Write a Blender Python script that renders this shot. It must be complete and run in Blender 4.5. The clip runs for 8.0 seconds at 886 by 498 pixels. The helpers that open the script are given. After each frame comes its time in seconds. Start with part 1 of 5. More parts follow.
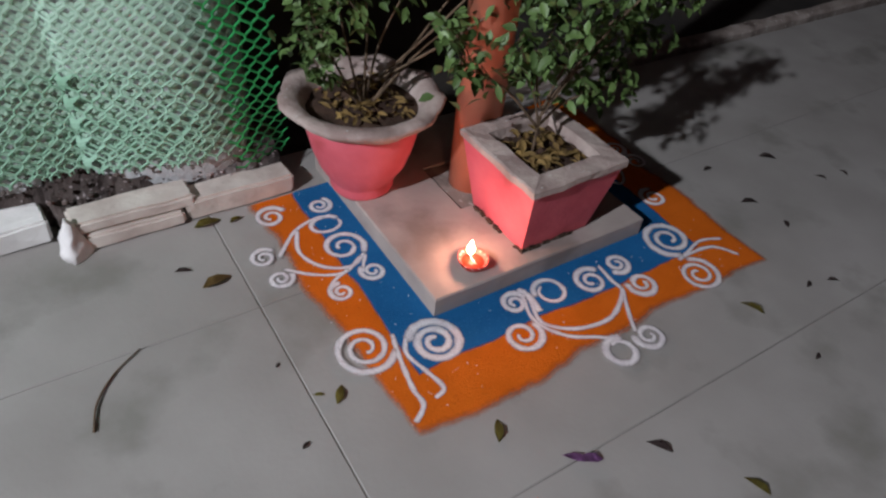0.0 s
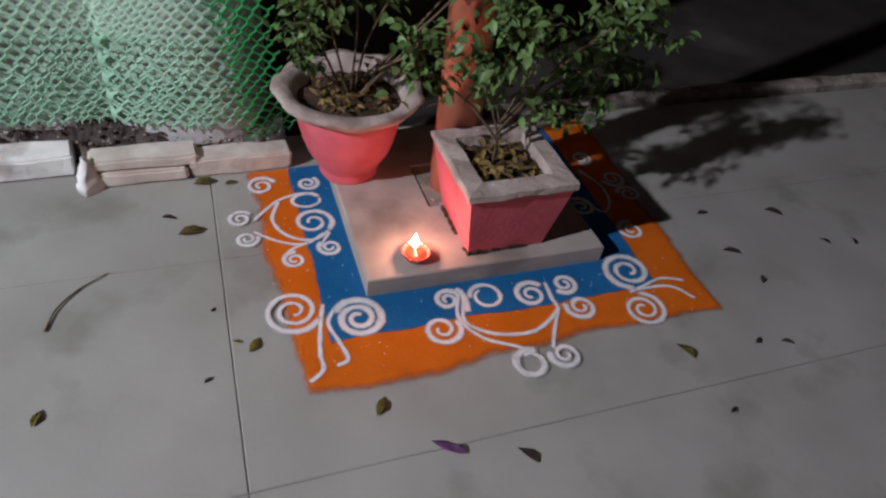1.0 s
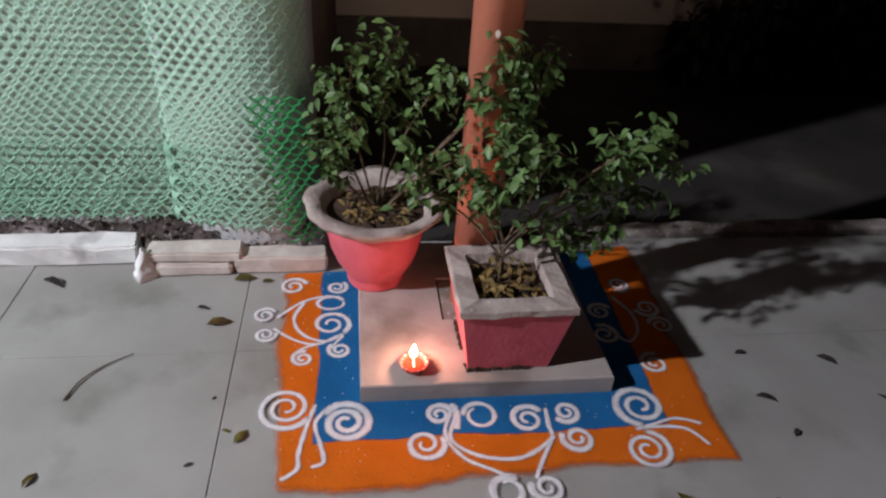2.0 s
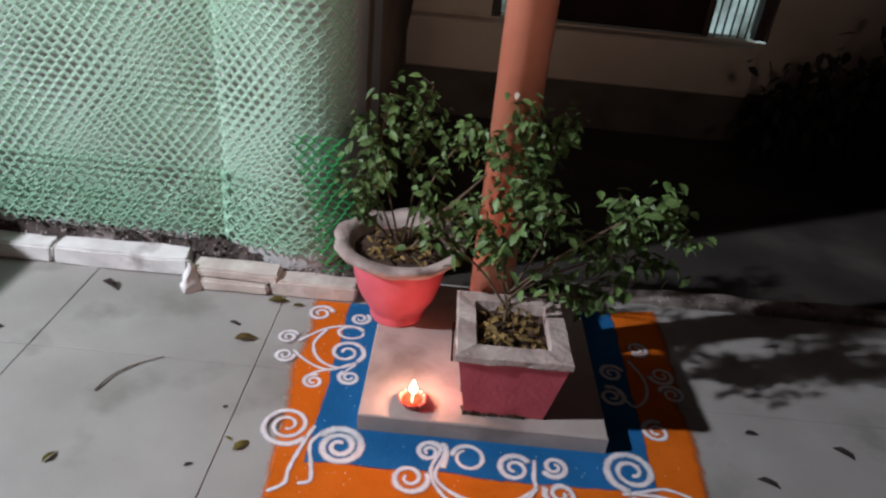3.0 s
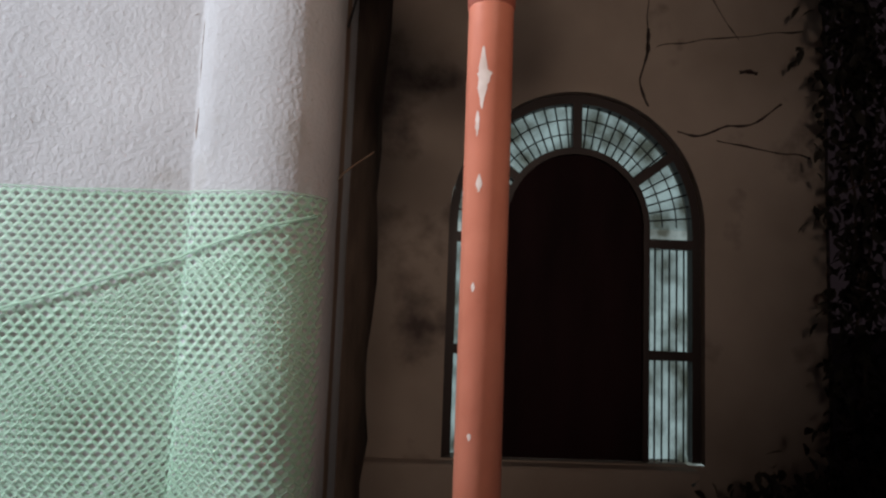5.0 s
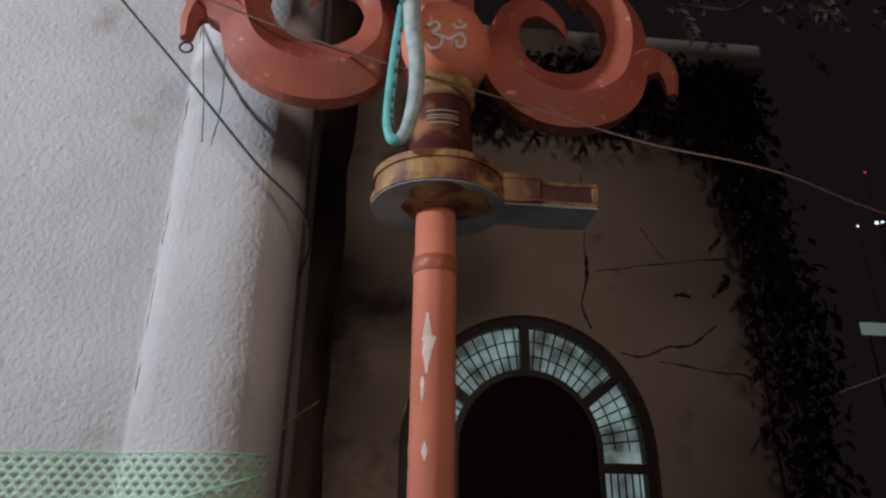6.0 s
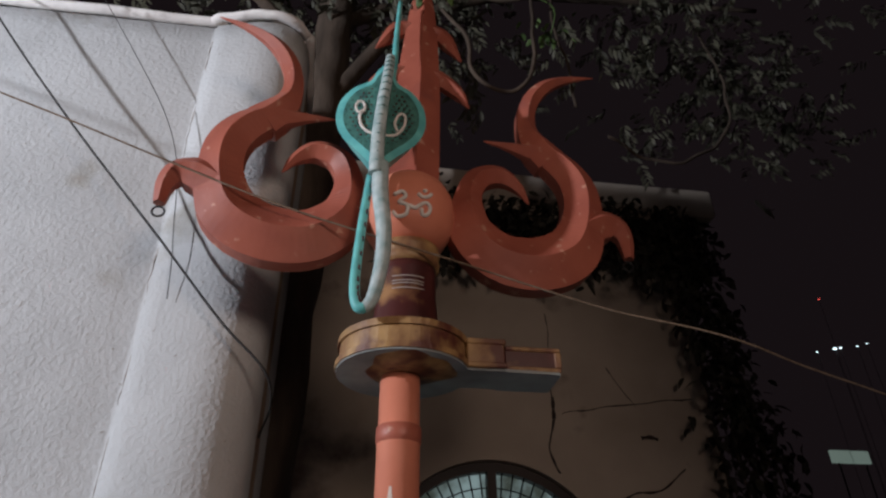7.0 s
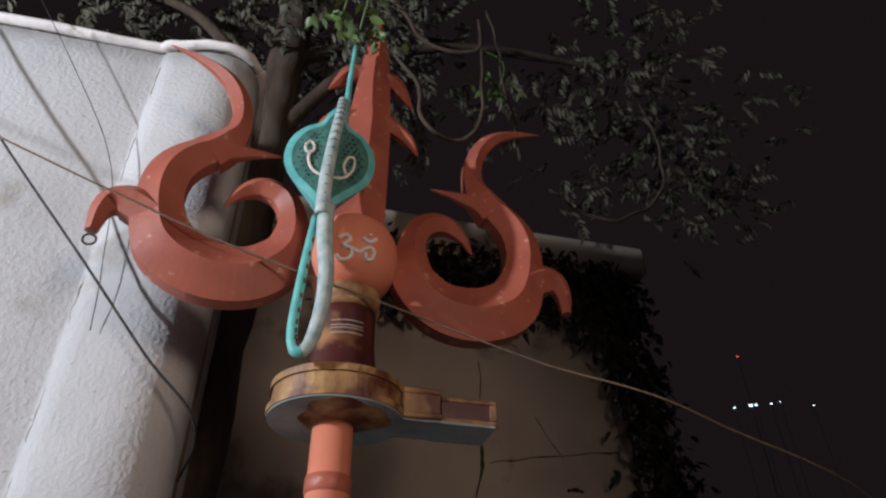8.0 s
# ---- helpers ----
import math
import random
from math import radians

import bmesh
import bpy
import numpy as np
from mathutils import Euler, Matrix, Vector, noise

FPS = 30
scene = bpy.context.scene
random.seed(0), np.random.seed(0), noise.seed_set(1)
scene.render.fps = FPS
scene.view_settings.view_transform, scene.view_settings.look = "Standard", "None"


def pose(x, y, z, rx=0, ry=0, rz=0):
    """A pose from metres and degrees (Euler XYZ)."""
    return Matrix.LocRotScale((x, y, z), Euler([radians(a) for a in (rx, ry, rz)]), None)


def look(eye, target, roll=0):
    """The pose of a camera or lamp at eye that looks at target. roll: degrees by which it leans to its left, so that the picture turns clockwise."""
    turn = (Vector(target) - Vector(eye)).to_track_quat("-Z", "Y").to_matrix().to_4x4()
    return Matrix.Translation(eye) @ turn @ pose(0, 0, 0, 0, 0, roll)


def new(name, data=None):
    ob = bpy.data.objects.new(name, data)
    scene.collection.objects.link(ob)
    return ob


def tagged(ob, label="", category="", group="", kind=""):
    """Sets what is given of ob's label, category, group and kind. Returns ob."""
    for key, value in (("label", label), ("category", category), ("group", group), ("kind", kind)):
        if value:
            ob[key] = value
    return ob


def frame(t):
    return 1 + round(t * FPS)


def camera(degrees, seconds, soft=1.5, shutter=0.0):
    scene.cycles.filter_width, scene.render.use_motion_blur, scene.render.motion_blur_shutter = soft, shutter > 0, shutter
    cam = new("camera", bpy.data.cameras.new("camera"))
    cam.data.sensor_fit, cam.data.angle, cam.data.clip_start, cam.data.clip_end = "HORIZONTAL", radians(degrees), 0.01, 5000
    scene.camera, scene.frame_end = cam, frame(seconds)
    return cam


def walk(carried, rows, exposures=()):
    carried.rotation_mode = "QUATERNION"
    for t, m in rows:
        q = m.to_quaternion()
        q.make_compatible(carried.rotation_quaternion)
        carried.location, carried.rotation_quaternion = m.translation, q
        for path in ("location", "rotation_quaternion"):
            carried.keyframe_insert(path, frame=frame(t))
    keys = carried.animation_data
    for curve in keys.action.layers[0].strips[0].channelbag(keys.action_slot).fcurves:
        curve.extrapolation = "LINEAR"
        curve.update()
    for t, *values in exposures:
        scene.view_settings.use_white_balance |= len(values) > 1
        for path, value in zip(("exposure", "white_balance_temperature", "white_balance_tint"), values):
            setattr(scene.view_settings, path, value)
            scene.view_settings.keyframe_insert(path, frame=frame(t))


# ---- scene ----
cam = camera(66.6, 8.0, soft=2.4)
PATH = [
    (0, (-0.535, -0.724, 0.993), (0.353, 0.471, -0.343), 6.7),
    (0.5, (-0.423, -0.803, 1.025), (0.232, 0.529, -0.315), 5.0),
    (1, (-0.26, -0.964, 1.052), (0.334, 0.404, -0.28), 8.1),
    (1.5, (-0.101, -0.983, 1.054), (0.414, 0.447, -0.246), 9.1),
    (2, (-0.007, -1.04, 1.088), (0.252, 0.613, -0.009), 4.1),
    (2.2, (0.024, -1.078, 1.121), (0.204, 0.614, 0.07), 5.5),
    (3.3, (0.162, -1.135, 1.142), (0.111, 0.639, 0.219), 4.1),
    (3.5, (0.149, -1.171, 1.173), (0.071, 0.670, 0.395), 3.1),
    (3.8, (0.139, -1.165, 1.260), (0.106, 0.746, 0.670), 3.8),
    (4, (0.145, -1.162, 1.272), (0.154, 0.784, 0.811), 3.1),
    (4.2, (0.152, -1.152, 1.278), (0.171, 0.815, 0.919), 2.7),
    (5.3, (0.142, -1.203, 1.191), (0.241, 0.751, 1.609), 2.5),
    (5.5, (0.145, -1.22, 1.247), (0.28, 0.699, 1.791), 3.0),
    (6, (0.154, -1.226, 1.349), (0.33, 0.616, 2.108), 0.7),
    (6.5, (0.157, -1.261, 1.407), (0.32, 0.491, 2.359), 0.3),
    (7, (0.151, -1.295, 1.436), (0.402, 0.371, 2.513), -0.4),
    (7.5, (0.142, -1.309, 1.45), (0.526, 0.292, 2.586), -0.5),
    (8, (0.131, -1.302, 1.453), (0.554, 0.261, 2.627), -0.7),
]
walk(cam, [(t, look(eye, target, roll)) for t, eye, target, roll in PATH], [(0, -0.02), (1.5, 0.1), (2.0, 0.27), (3.5, 0.42), (4.2, 0.38), (5.5, -0.15), (6.0, -0.36), (6.5, -0.48), (7.0, -0.36), (7.5, -0.14), (8.0, 0.0)])

# ---------- world and lights ----------
world = bpy.data.worlds.new("night_sky")
scene.world = world
world.use_nodes = True
bg = world.node_tree.nodes["Background"]
bg.inputs["Color"].default_value = (0.95, 0.66, 0.78, 1)
bg.inputs["Strength"].default_value = 0.0095


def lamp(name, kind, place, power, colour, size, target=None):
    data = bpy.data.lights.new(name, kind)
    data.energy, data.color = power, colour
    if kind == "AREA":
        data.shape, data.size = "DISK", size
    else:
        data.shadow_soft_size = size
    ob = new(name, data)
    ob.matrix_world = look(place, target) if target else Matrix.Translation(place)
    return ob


lamp("yard_light", "POINT", (-3.93, -1.17, 2.95), 900, (0.88, 0.91, 1.0), 0.06)
# unseen warm fill, added to lift the house front and wall corner
warm_fill = lamp("warm_fill_light", "SPOT", (1.1, -3.4, 2.5), 190, (1.0, 0.78, 0.65), 0.4, (-0.05, 1.5, 2.45))
warm_fill.data.spot_size, warm_fill.data.spot_blend = radians(66), 1.0
lamp("flame_light", "POINT", (0.117, 0.059, 0.1), 0.85, (1.0, 0.43, 0.28), 0.008)

# ---------- materials ----------


def surface(name, c1, c2, scale=8.0, rough=0.8, bump=0.2, fine=60.0, speck=None, speck_at=0.62, metal=0.0, stain=None, stain_scale=2.0, stain_at=0.55, vary=0.0, stretch=(1, 1, 1), spec=0.35, emit=None, glow=0.0):
    m = bpy.data.materials.new(name)
    m.use_nodes = True
    nt = m.node_tree
    n, l = nt.nodes, nt.links
    b = n["Principled BSDF"]
    tc = n.new("ShaderNodeTexCoord")
    mp = n.new("ShaderNodeMapping")
    mp.inputs["Scale"].default_value = stretch
    l.new(tc.outputs["Object"], mp.inputs["Vector"])

    def noise_tex(s, detail=5.0):
        t = n.new("ShaderNodeTexNoise")
        t.inputs["Scale"].default_value, t.inputs["Detail"].default_value = s, detail
        l.new(mp.outputs["Vector"], t.inputs["Vector"])
        return t

    def blend(fac, a, c, lo, hi):
        r = n.new("ShaderNodeMapRange")
        r.inputs["From Min"].default_value, r.inputs["From Max"].default_value = lo, hi
        l.new(fac, r.inputs["Value"])
        mx = n.new("ShaderNodeMix")
        mx.data_type = "RGBA"
        l.new(r.outputs["Result"], mx.inputs["Factor"])
        if isinstance(a, tuple):
            mx.inputs["A"].default_value = (*a, 1)
        else:
            l.new(a, mx.inputs["A"])
        mx.inputs["B"].default_value = (*c, 1)
        return mx.outputs["Result"]

    big, small = noise_tex(scale), noise_tex(fine, 3.0)
    col = blend(big.outputs["Fac"], c1, c2, 0.35, 0.68)
    if stain:
        col = blend(noise_tex(stain_scale, 7.0).outputs["Fac"], col, stain, stain_at, stain_at + 0.12)
    if speck:
        col = blend(small.outputs["Fac"], col, speck, speck_at, speck_at + 0.06)
    if vary:
        info = n.new("ShaderNodeNewGeometry")
        hsv = n.new("ShaderNodeHueSaturation")
        r = n.new("ShaderNodeMapRange")
        r.inputs["To Min"].default_value, r.inputs["To Max"].default_value = 1 - vary, 1 + vary
        l.new(info.outputs["Random Per Island"], r.inputs["Value"])
        l.new(r.outputs["Result"], hsv.inputs["Value"])
        l.new(col, hsv.inputs["Color"])
        col = hsv.outputs["Color"]
    l.new(col, b.inputs["Base Color"])
    rr = n.new("ShaderNodeMapRange")
    rr.inputs["To Min"].default_value, rr.inputs["To Max"].default_value = max(0.05, rough - 0.15), min(1, rough + 0.12)
    l.new(big.outputs["Fac"], rr.inputs["Value"])
    l.new(rr.outputs["Result"], b.inputs["Roughness"])
    b.inputs["Metallic"].default_value = metal
    b.inputs["Specular IOR Level"].default_value = spec
    if bump:
        bp = n.new("ShaderNodeBump")
        bp.inputs["Strength"].default_value, bp.inputs["Distance"].default_value = bump, 0.004
        ad = n.new("ShaderNodeMath")
        ad.operation = "ADD"
        l.new(big.outputs["Fac"], ad.inputs[0])
        l.new(small.outputs["Fac"], ad.inputs[1])
        l.new(ad.outputs[0], bp.inputs["Height"])
        l.new(bp.outputs["Normal"], b.inputs["Normal"])
    if emit:
        b.inputs["Emission Color"].default_value = (*emit, 1)
        b.inputs["Emission Strength"].default_value = glow
    return m


STONE = surface("floor_stone", (0.36, 0.342, 0.325), (0.29, 0.273, 0.257), 3.5, 0.62, 0.1, 90, stain=(0.235, 0.225, 0.205), stain_scale=4.2, stain_at=0.55)
SLAB = surface("slab_stone", (0.42, 0.36, 0.33), (0.33, 0.28, 0.26), 9, 0.75, 0.2, 80, stain=(0.24, 0.2, 0.18), stain_scale=5)
GROUND = surface("dark_earth", (0.045, 0.037, 0.032), (0.022, 0.019, 0.017), 3, 0.95, 0.5, 50, stain=(0.08, 0.07, 0.062), stain_scale=1.3, stain_at=0.6)
JOINT = surface("dirty_joint", (0.28, 0.265, 0.25), (0.14, 0.13, 0.12), 5, 0.95, 0.3, 40)
CEMENT = surface("rough_cement", (0.36, 0.31, 0.28), (0.2, 0.16, 0.14), 14, 0.92, 0.6, 70, speck=(0.5, 0.46, 0.42), stain=(0.1, 0.075, 0.065), stain_scale=9, stain_at=0.58)
RIMCEMENT = surface("weathered_rim", (0.5, 0.41, 0.37), (0.3, 0.22, 0.2), 16, 0.92, 0.7, 90, speck=(0.6, 0.57, 0.53), speck_at=0.66)
KERB = surface("whitewashed_brick", (0.72, 0.66, 0.6), (0.5, 0.42, 0.38), 12, 0.92, 0.6, 60, stain=(0.25, 0.19, 0.16), stain_scale=7, stain_at=0.6)
LIME = surface("lime_whitewash", (0.82, 0.8, 0.78), (0.66, 0.63, 0.62), 10, 0.95, 0.7, 45, stain=(0.3, 0.26, 0.24), stain_scale=6, stain_at=0.64)
PLASTER = surface("white_plaster", (0.53, 0.54, 0.55), (0.43, 0.437, 0.445), 2.2, 0.88, 1.0, 70, speck=(0.3, 0.27, 0.25), speck_at=0.70, stain=(0.33, 0.31, 0.28), stain_scale=3.1, stain_at=0.6)
# shade of the wall's turned-away side, put into a brown colour
SIDE = surface("shaded_side_plaster", (0.3, 0.2, 0.13), (0.2, 0.12, 0.08), 4, 0.92, 0.5, 40)
OLD = surface("old_house_plaster", (0.44, 0.37, 0.31), (0.32, 0.265, 0.22), 1.4, 0.92, 0.3, 30, stain=(0.09, 0.07, 0.065), stain_scale=1.9, stain_at=0.6)
# darker plaster tone for the house side wall and plinth
DARKWALL = surface("dark_plaster", (0.1, 0.085, 0.075), (0.05, 0.04, 0.035), 3, 0.95, 0.4, 30)
RUBBLE = surface("rubble", (0.13, 0.1, 0.09), (0.045, 0.034, 0.032), 12, 0.95, 1.0, 85, speck=(0.55, 0.48, 0.48), speck_at=0.63, stain=(0.42, 0.36, 0.35), stain_scale=5, stain_at=0.6, vary=0.6)
NETM = surface("green_plastic_net", (0.6, 0.84, 0.68), (0.5, 0.76, 0.58), 3, 0.5, 0.0, spec=0.4)
NETM.node_tree.nodes["Principled BSDF"].inputs["Alpha"].default_value = 0.5
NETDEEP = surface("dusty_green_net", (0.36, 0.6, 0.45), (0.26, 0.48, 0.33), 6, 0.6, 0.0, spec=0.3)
# same net; deeper green paints in the lack of wall light behind it
NETGREEN = surface("unbacked_green_net", (0.045, 0.46, 0.13), (0.03, 0.36, 0.1), 3, 0.5, 0.0, spec=0.4)
POTRED = surface("pink_red_paint", (0.66, 0.13, 0.165), (0.54, 0.09, 0.12), 9, 0.65, 0.35, 80, stain=(0.34, 0.05, 0.05), stain_scale=8, stain_at=0.6)
SOIL = surface("potting_soil", (0.075, 0.042, 0.028), (0.035, 0.02, 0.014), 30, 0.98, 1.0, 90, speck=(0.22, 0.15, 0.1), speck_at=0.68)
DRYLEAF = surface("dry_leaf", (0.27, 0.18, 0.06), (0.14, 0.085, 0.03), 30, 0.8, 0.2, 90, vary=0.45)
OLIVE = surface("withered_leaf", (0.22, 0.19, 0.04), (0.12, 0.09, 0.02), 40, 0.8, 0.2, 90)
DUSKY = surface("dark_dry_leaf", (0.09, 0.065, 0.06), (0.05, 0.035, 0.035), 40, 0.85, 0.2, 90)
PETAL = surface("purple_petal", (0.28, 0.12, 0.3), (0.14, 0.06, 0.15), 60, 0.7, 0.2, 90)
LEAF = surface("green_leaf", (0.11, 0.18, 0.055), (0.065, 0.115, 0.034), 12, 0.5, 0.1, 90, vary=0.4)
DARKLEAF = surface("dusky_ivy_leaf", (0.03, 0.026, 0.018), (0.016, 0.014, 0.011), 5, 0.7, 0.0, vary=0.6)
TREELEAF = surface("tree_leaf", (0.13, 0.125, 0.085), (0.065, 0.062, 0.046), 5, 0.6, 0.0, vary=0.5)
BARK = surface("bark", (0.11, 0.08, 0.06), (0.05, 0.036, 0.027), 12, 0.95, 0.9, 60, stretch=(1, 1, 0.25))
TWIG = surface("twig", (0.16, 0.11, 0.07), (0.09, 0.06, 0.04), 20, 0.9, 0.3, 90)
ORANGE = surface("orange_oil_paint", (0.7, 0.25, 0.16), (0.57, 0.18, 0.11), 5, 0.45, 0.15, 40, stain=(0.42, 0.1, 0.06), stain_scale=3.0, stain_at=0.62)
RED = surface("rust_orange_paint", (0.40, 0.115, 0.075), (0.29, 0.075, 0.05), 6, 0.5, 0.3, 28, speck=(0.5, 0.24, 0.17), speck_at=0.64, stain=(0.24, 0.075, 0.06), stain_scale=4.0, stain_at=0.6)
CHIP = surface("pale_primer", (0.72, 0.62, 0.56), (0.55, 0.42, 0.36), 20, 0.7, 0.2, 70)
MAROON = surface("maroon_stone_paint", (0.075, 0.02, 0.018), (0.045, 0.012, 0.012), 12, 0.4, 0.15, 60, stain=(0.3, 0.15, 0.06), stain_scale=7, stain_at=0.62)
GOLD = surface("worn_gold_paint", (0.4, 0.24, 0.1), (0.15, 0.06, 0.03), 14, 0.5, 0.35, 60, stain=(0.1, 0.03, 0.02), stain_scale=11, stain_at=0.49, stretch=(1.2, 1.2, 0.9))
UNDER = surface("bare_underside", (0.33, 0.36, 0.36), (0.2, 0.21, 0.21), 8, 0.85, 0.3, 50)
TEAL = surface("teal_paint", (0.07, 0.2, 0.17), (0.035, 0.11, 0.1), 30, 0.45, 0.2, 120, speck=(0.02, 0.03, 0.035), speck_at=0.6)
TURQ = surface("turquoise_paint", (0.16, 0.52, 0.5), (0.09, 0.36, 0.37), 20, 0.45, 0.15, 90)
BELLY = surface("pale_belly_paint", (0.5, 0.57, 0.57), (0.26, 0.36, 0.36), 34, 0.5, 0.2, 70)
WHITEPAINT = surface("white_paint", (0.8, 0.74, 0.7), (0.65, 0.6, 0.56), 20, 0.6, 0.1)
POWORANGE = surface("orange_powder", (0.66, 0.14, 0.012), (0.56, 0.115, 0.008), 9, 0.98, 0.5, 260, speck=(0.48, 0.1, 0.01), speck_at=0.6, spec=0.05)
POWBLUE = surface("blue_powder", (0.016, 0.125, 0.32), (0.012, 0.1, 0.26), 9, 0.98, 0.5, 260, speck=(0.04, 0.17, 0.38), speck_at=0.62, spec=0.05)
POWWHITE = surface("white_powder", (0.8, 0.78, 0.8), (0.68, 0.64, 0.68), 30, 0.98, 0.8, 300, spec=0.05)


def dusted(m, scale, strength):
    """Thins the powder out where little was strewn, so that what lies beneath shows."""
    n, l = m.node_tree.nodes, m.node_tree.links
    tc, t, r = n.new("ShaderNodeTexCoord"), n.new("ShaderNodeTexNoise"), n.new("ShaderNodeMapRange")
    at, add = n.new("ShaderNodeAttribute"), n.new("ShaderNodeMath")
    at.attribute_name = "cover"
    t.inputs["Scale"].default_value, t.inputs["Detail"].default_value = scale, 4
    add.operation = "MULTIPLY_ADD"
    add.inputs[1].default_value = strength
    r.inputs["From Min"].default_value, r.inputs["From Max"].default_value = 0.5 * strength + 0.15, 0.5 * strength + 0.8
    l.new(tc.outputs["Object"], t.inputs["Vector"])
    l.new(t.outputs["Fac"], add.inputs[0])
    l.new(at.outputs["Fac"], add.inputs[2])
    l.new(add.outputs[0], r.inputs["Value"])
    l.new(r.outputs["Result"], n["Principled BSDF"].inputs["Alpha"])


for powder in (POWORANGE, POWBLUE):
    dusted(powder, 230, 0.5)
SPECK = POWWHITE.copy()
dusted(POWWHITE, 300, 0.7)
CLAY = surface("red_clay", (0.45, 0.04, 0.03), (0.32, 0.025, 0.02), 40, 0.6, 0.2, 90)
OIL = surface("lamp_oil", (0.2, 0.03, 0.015), (0.12, 0.02, 0.01), 20, 0.15, 0.0)
FLAME = surface("flame", (1, 0.7, 0.4), (1, 0.6, 0.3), 20, 0.9, 0.0, emit=(1.0, 0.72, 0.42), glow=20)
FRAME = surface("dark_wood", (0.035, 0.02, 0.018), (0.02, 0.012, 0.011), 6, 0.5, 0.2, 40, stretch=(1, 1, 0.2))
DOORWOOD = surface("maroon_door_wood", (0.02, 0.006, 0.008), (0.012, 0.004, 0.005), 5, 0.7, 0.2, 40, stretch=(1, 1, 0.2), spec=0.1)
IRON = surface("black_iron", (0.03, 0.028, 0.03), (0.02, 0.018, 0.02), 20, 0.5, 0.1, metal=0.6)
CABLE = surface("black_cable", (0.025, 0.022, 0.022), (0.018, 0.016, 0.016), 20, 0.6, 0.0)
CORD = surface("jute_cord", (0.2, 0.14, 0.1), (0.13, 0.09, 0.06), 60, 0.9, 0.2)
RAG = surface("white_rag", (0.8, 0.78, 0.77), (0.62, 0.59, 0.58), 22, 0.95, 0.7, 60)


def glass_material():
    m = bpy.data.materials.new("window_glass")
    m.use_nodes = True
    b = m.node_tree.nodes["Principled BSDF"]
    b.inputs["Base Color"].default_value = (0.85, 0.93, 0.95, 1)
    b.inputs["Roughness"].default_value = 0.08
    b.inputs["Transmission Weight"].default_value = 1.0
    b.inputs["IOR"].default_value = 1.05
    return m


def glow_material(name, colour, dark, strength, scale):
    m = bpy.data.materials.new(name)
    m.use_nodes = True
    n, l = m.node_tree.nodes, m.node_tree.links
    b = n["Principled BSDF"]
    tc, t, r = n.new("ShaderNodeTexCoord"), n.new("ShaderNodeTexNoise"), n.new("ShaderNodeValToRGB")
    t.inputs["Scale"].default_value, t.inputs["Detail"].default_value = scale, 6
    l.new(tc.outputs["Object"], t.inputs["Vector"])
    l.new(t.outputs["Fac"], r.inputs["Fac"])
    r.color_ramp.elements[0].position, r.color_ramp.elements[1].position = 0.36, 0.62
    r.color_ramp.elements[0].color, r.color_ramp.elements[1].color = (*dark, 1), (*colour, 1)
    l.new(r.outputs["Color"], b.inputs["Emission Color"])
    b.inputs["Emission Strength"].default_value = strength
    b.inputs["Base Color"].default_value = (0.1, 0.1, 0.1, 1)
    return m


GLASS = glass_material()
BEYOND = glow_material("backdrop_glow", (0.5, 0.62, 0.62), (0.1, 0.11, 0.09), 0.55, 5.0)
FARLIGHT = glow_material("far_lamp", (0.75, 0.95, 1.0), (0.7, 0.9, 1.0), 2.5, 1.0)
FARRED = glow_material("far_red_lamp", (1.0, 0.1, 0.08), (1.0, 0.1, 0.08), 1.2, 1.0)
FARSIGN = glow_material("far_lit_board", (0.4, 0.52, 0.46), (0.3, 0.42, 0.36), 0.35, 0.3)

# ---------- mesh helpers ----------


def part(name, bm, material, parent=None, label="", smooth=False):
    me = bpy.data.meshes.new(name)
    bm.normal_update()
    bm.to_mesh(me)
    bm.free()
    for m in material if isinstance(material, (list, tuple)) else [material]:
        me.materials.append(m)
    if smooth:
        for p in me.polygons:
            p.use_smooth = True
    ob = new(name, me)
    ob.parent = parent
    return tagged(ob, label=label)


def thing(name, label, category, group="", kind="", at=(0, 0, 0)):
    ob = new(name)
    ob.location = at
    ob.empty_display_size = 0.05
    return tagged(ob, label, category, group, kind)


def box(bm, x0, x1, y0, y1, z0, z1, bevel=0.0, rough=0.0, seg=1):
    made = bmesh.ops.create_cube(bm, size=1)["verts"]
    for v in made:
        v.co = Vector(((x0 + x1) / 2 + v.co.x * (x1 - x0), (y0 + y1) / 2 + v.co.y * (y1 - y0), (z0 + z1) / 2 + v.co.z * (z1 - z0)))
    if bevel:
        edges = {e for v in made for e in v.link_edges}
        out = bmesh.ops.bevel(bm, geom=list(edges), offset=bevel, segments=seg, affect="EDGES")
        made = list({v for f in out["faces"] for v in f.verts})
    if rough:
        for v in made:
            v.co += Vector([random.uniform(-rough, rough) for _ in range(3)])
    return made


def curve(points, n=8):
    """A smooth line through control points of any width of tuple."""
    pts = [np.array(p, float) for p in points]
    pts = [2 * pts[0] - pts[1]] + pts + [2 * pts[-1] - pts[-2]]
    out = []
    for i in range(1, len(pts) - 2):
        a, b, c, d = pts[i - 1:i + 3]
        for k in range(n):
            t = k / n
            out.append(0.5 * (2 * b + (c - a) * t + (2 * a - 5 * b + 4 * c - d) * t * t + (3 * b - a - 3 * c + d) * t ** 3))
    out.append(pts[-2])
    return out


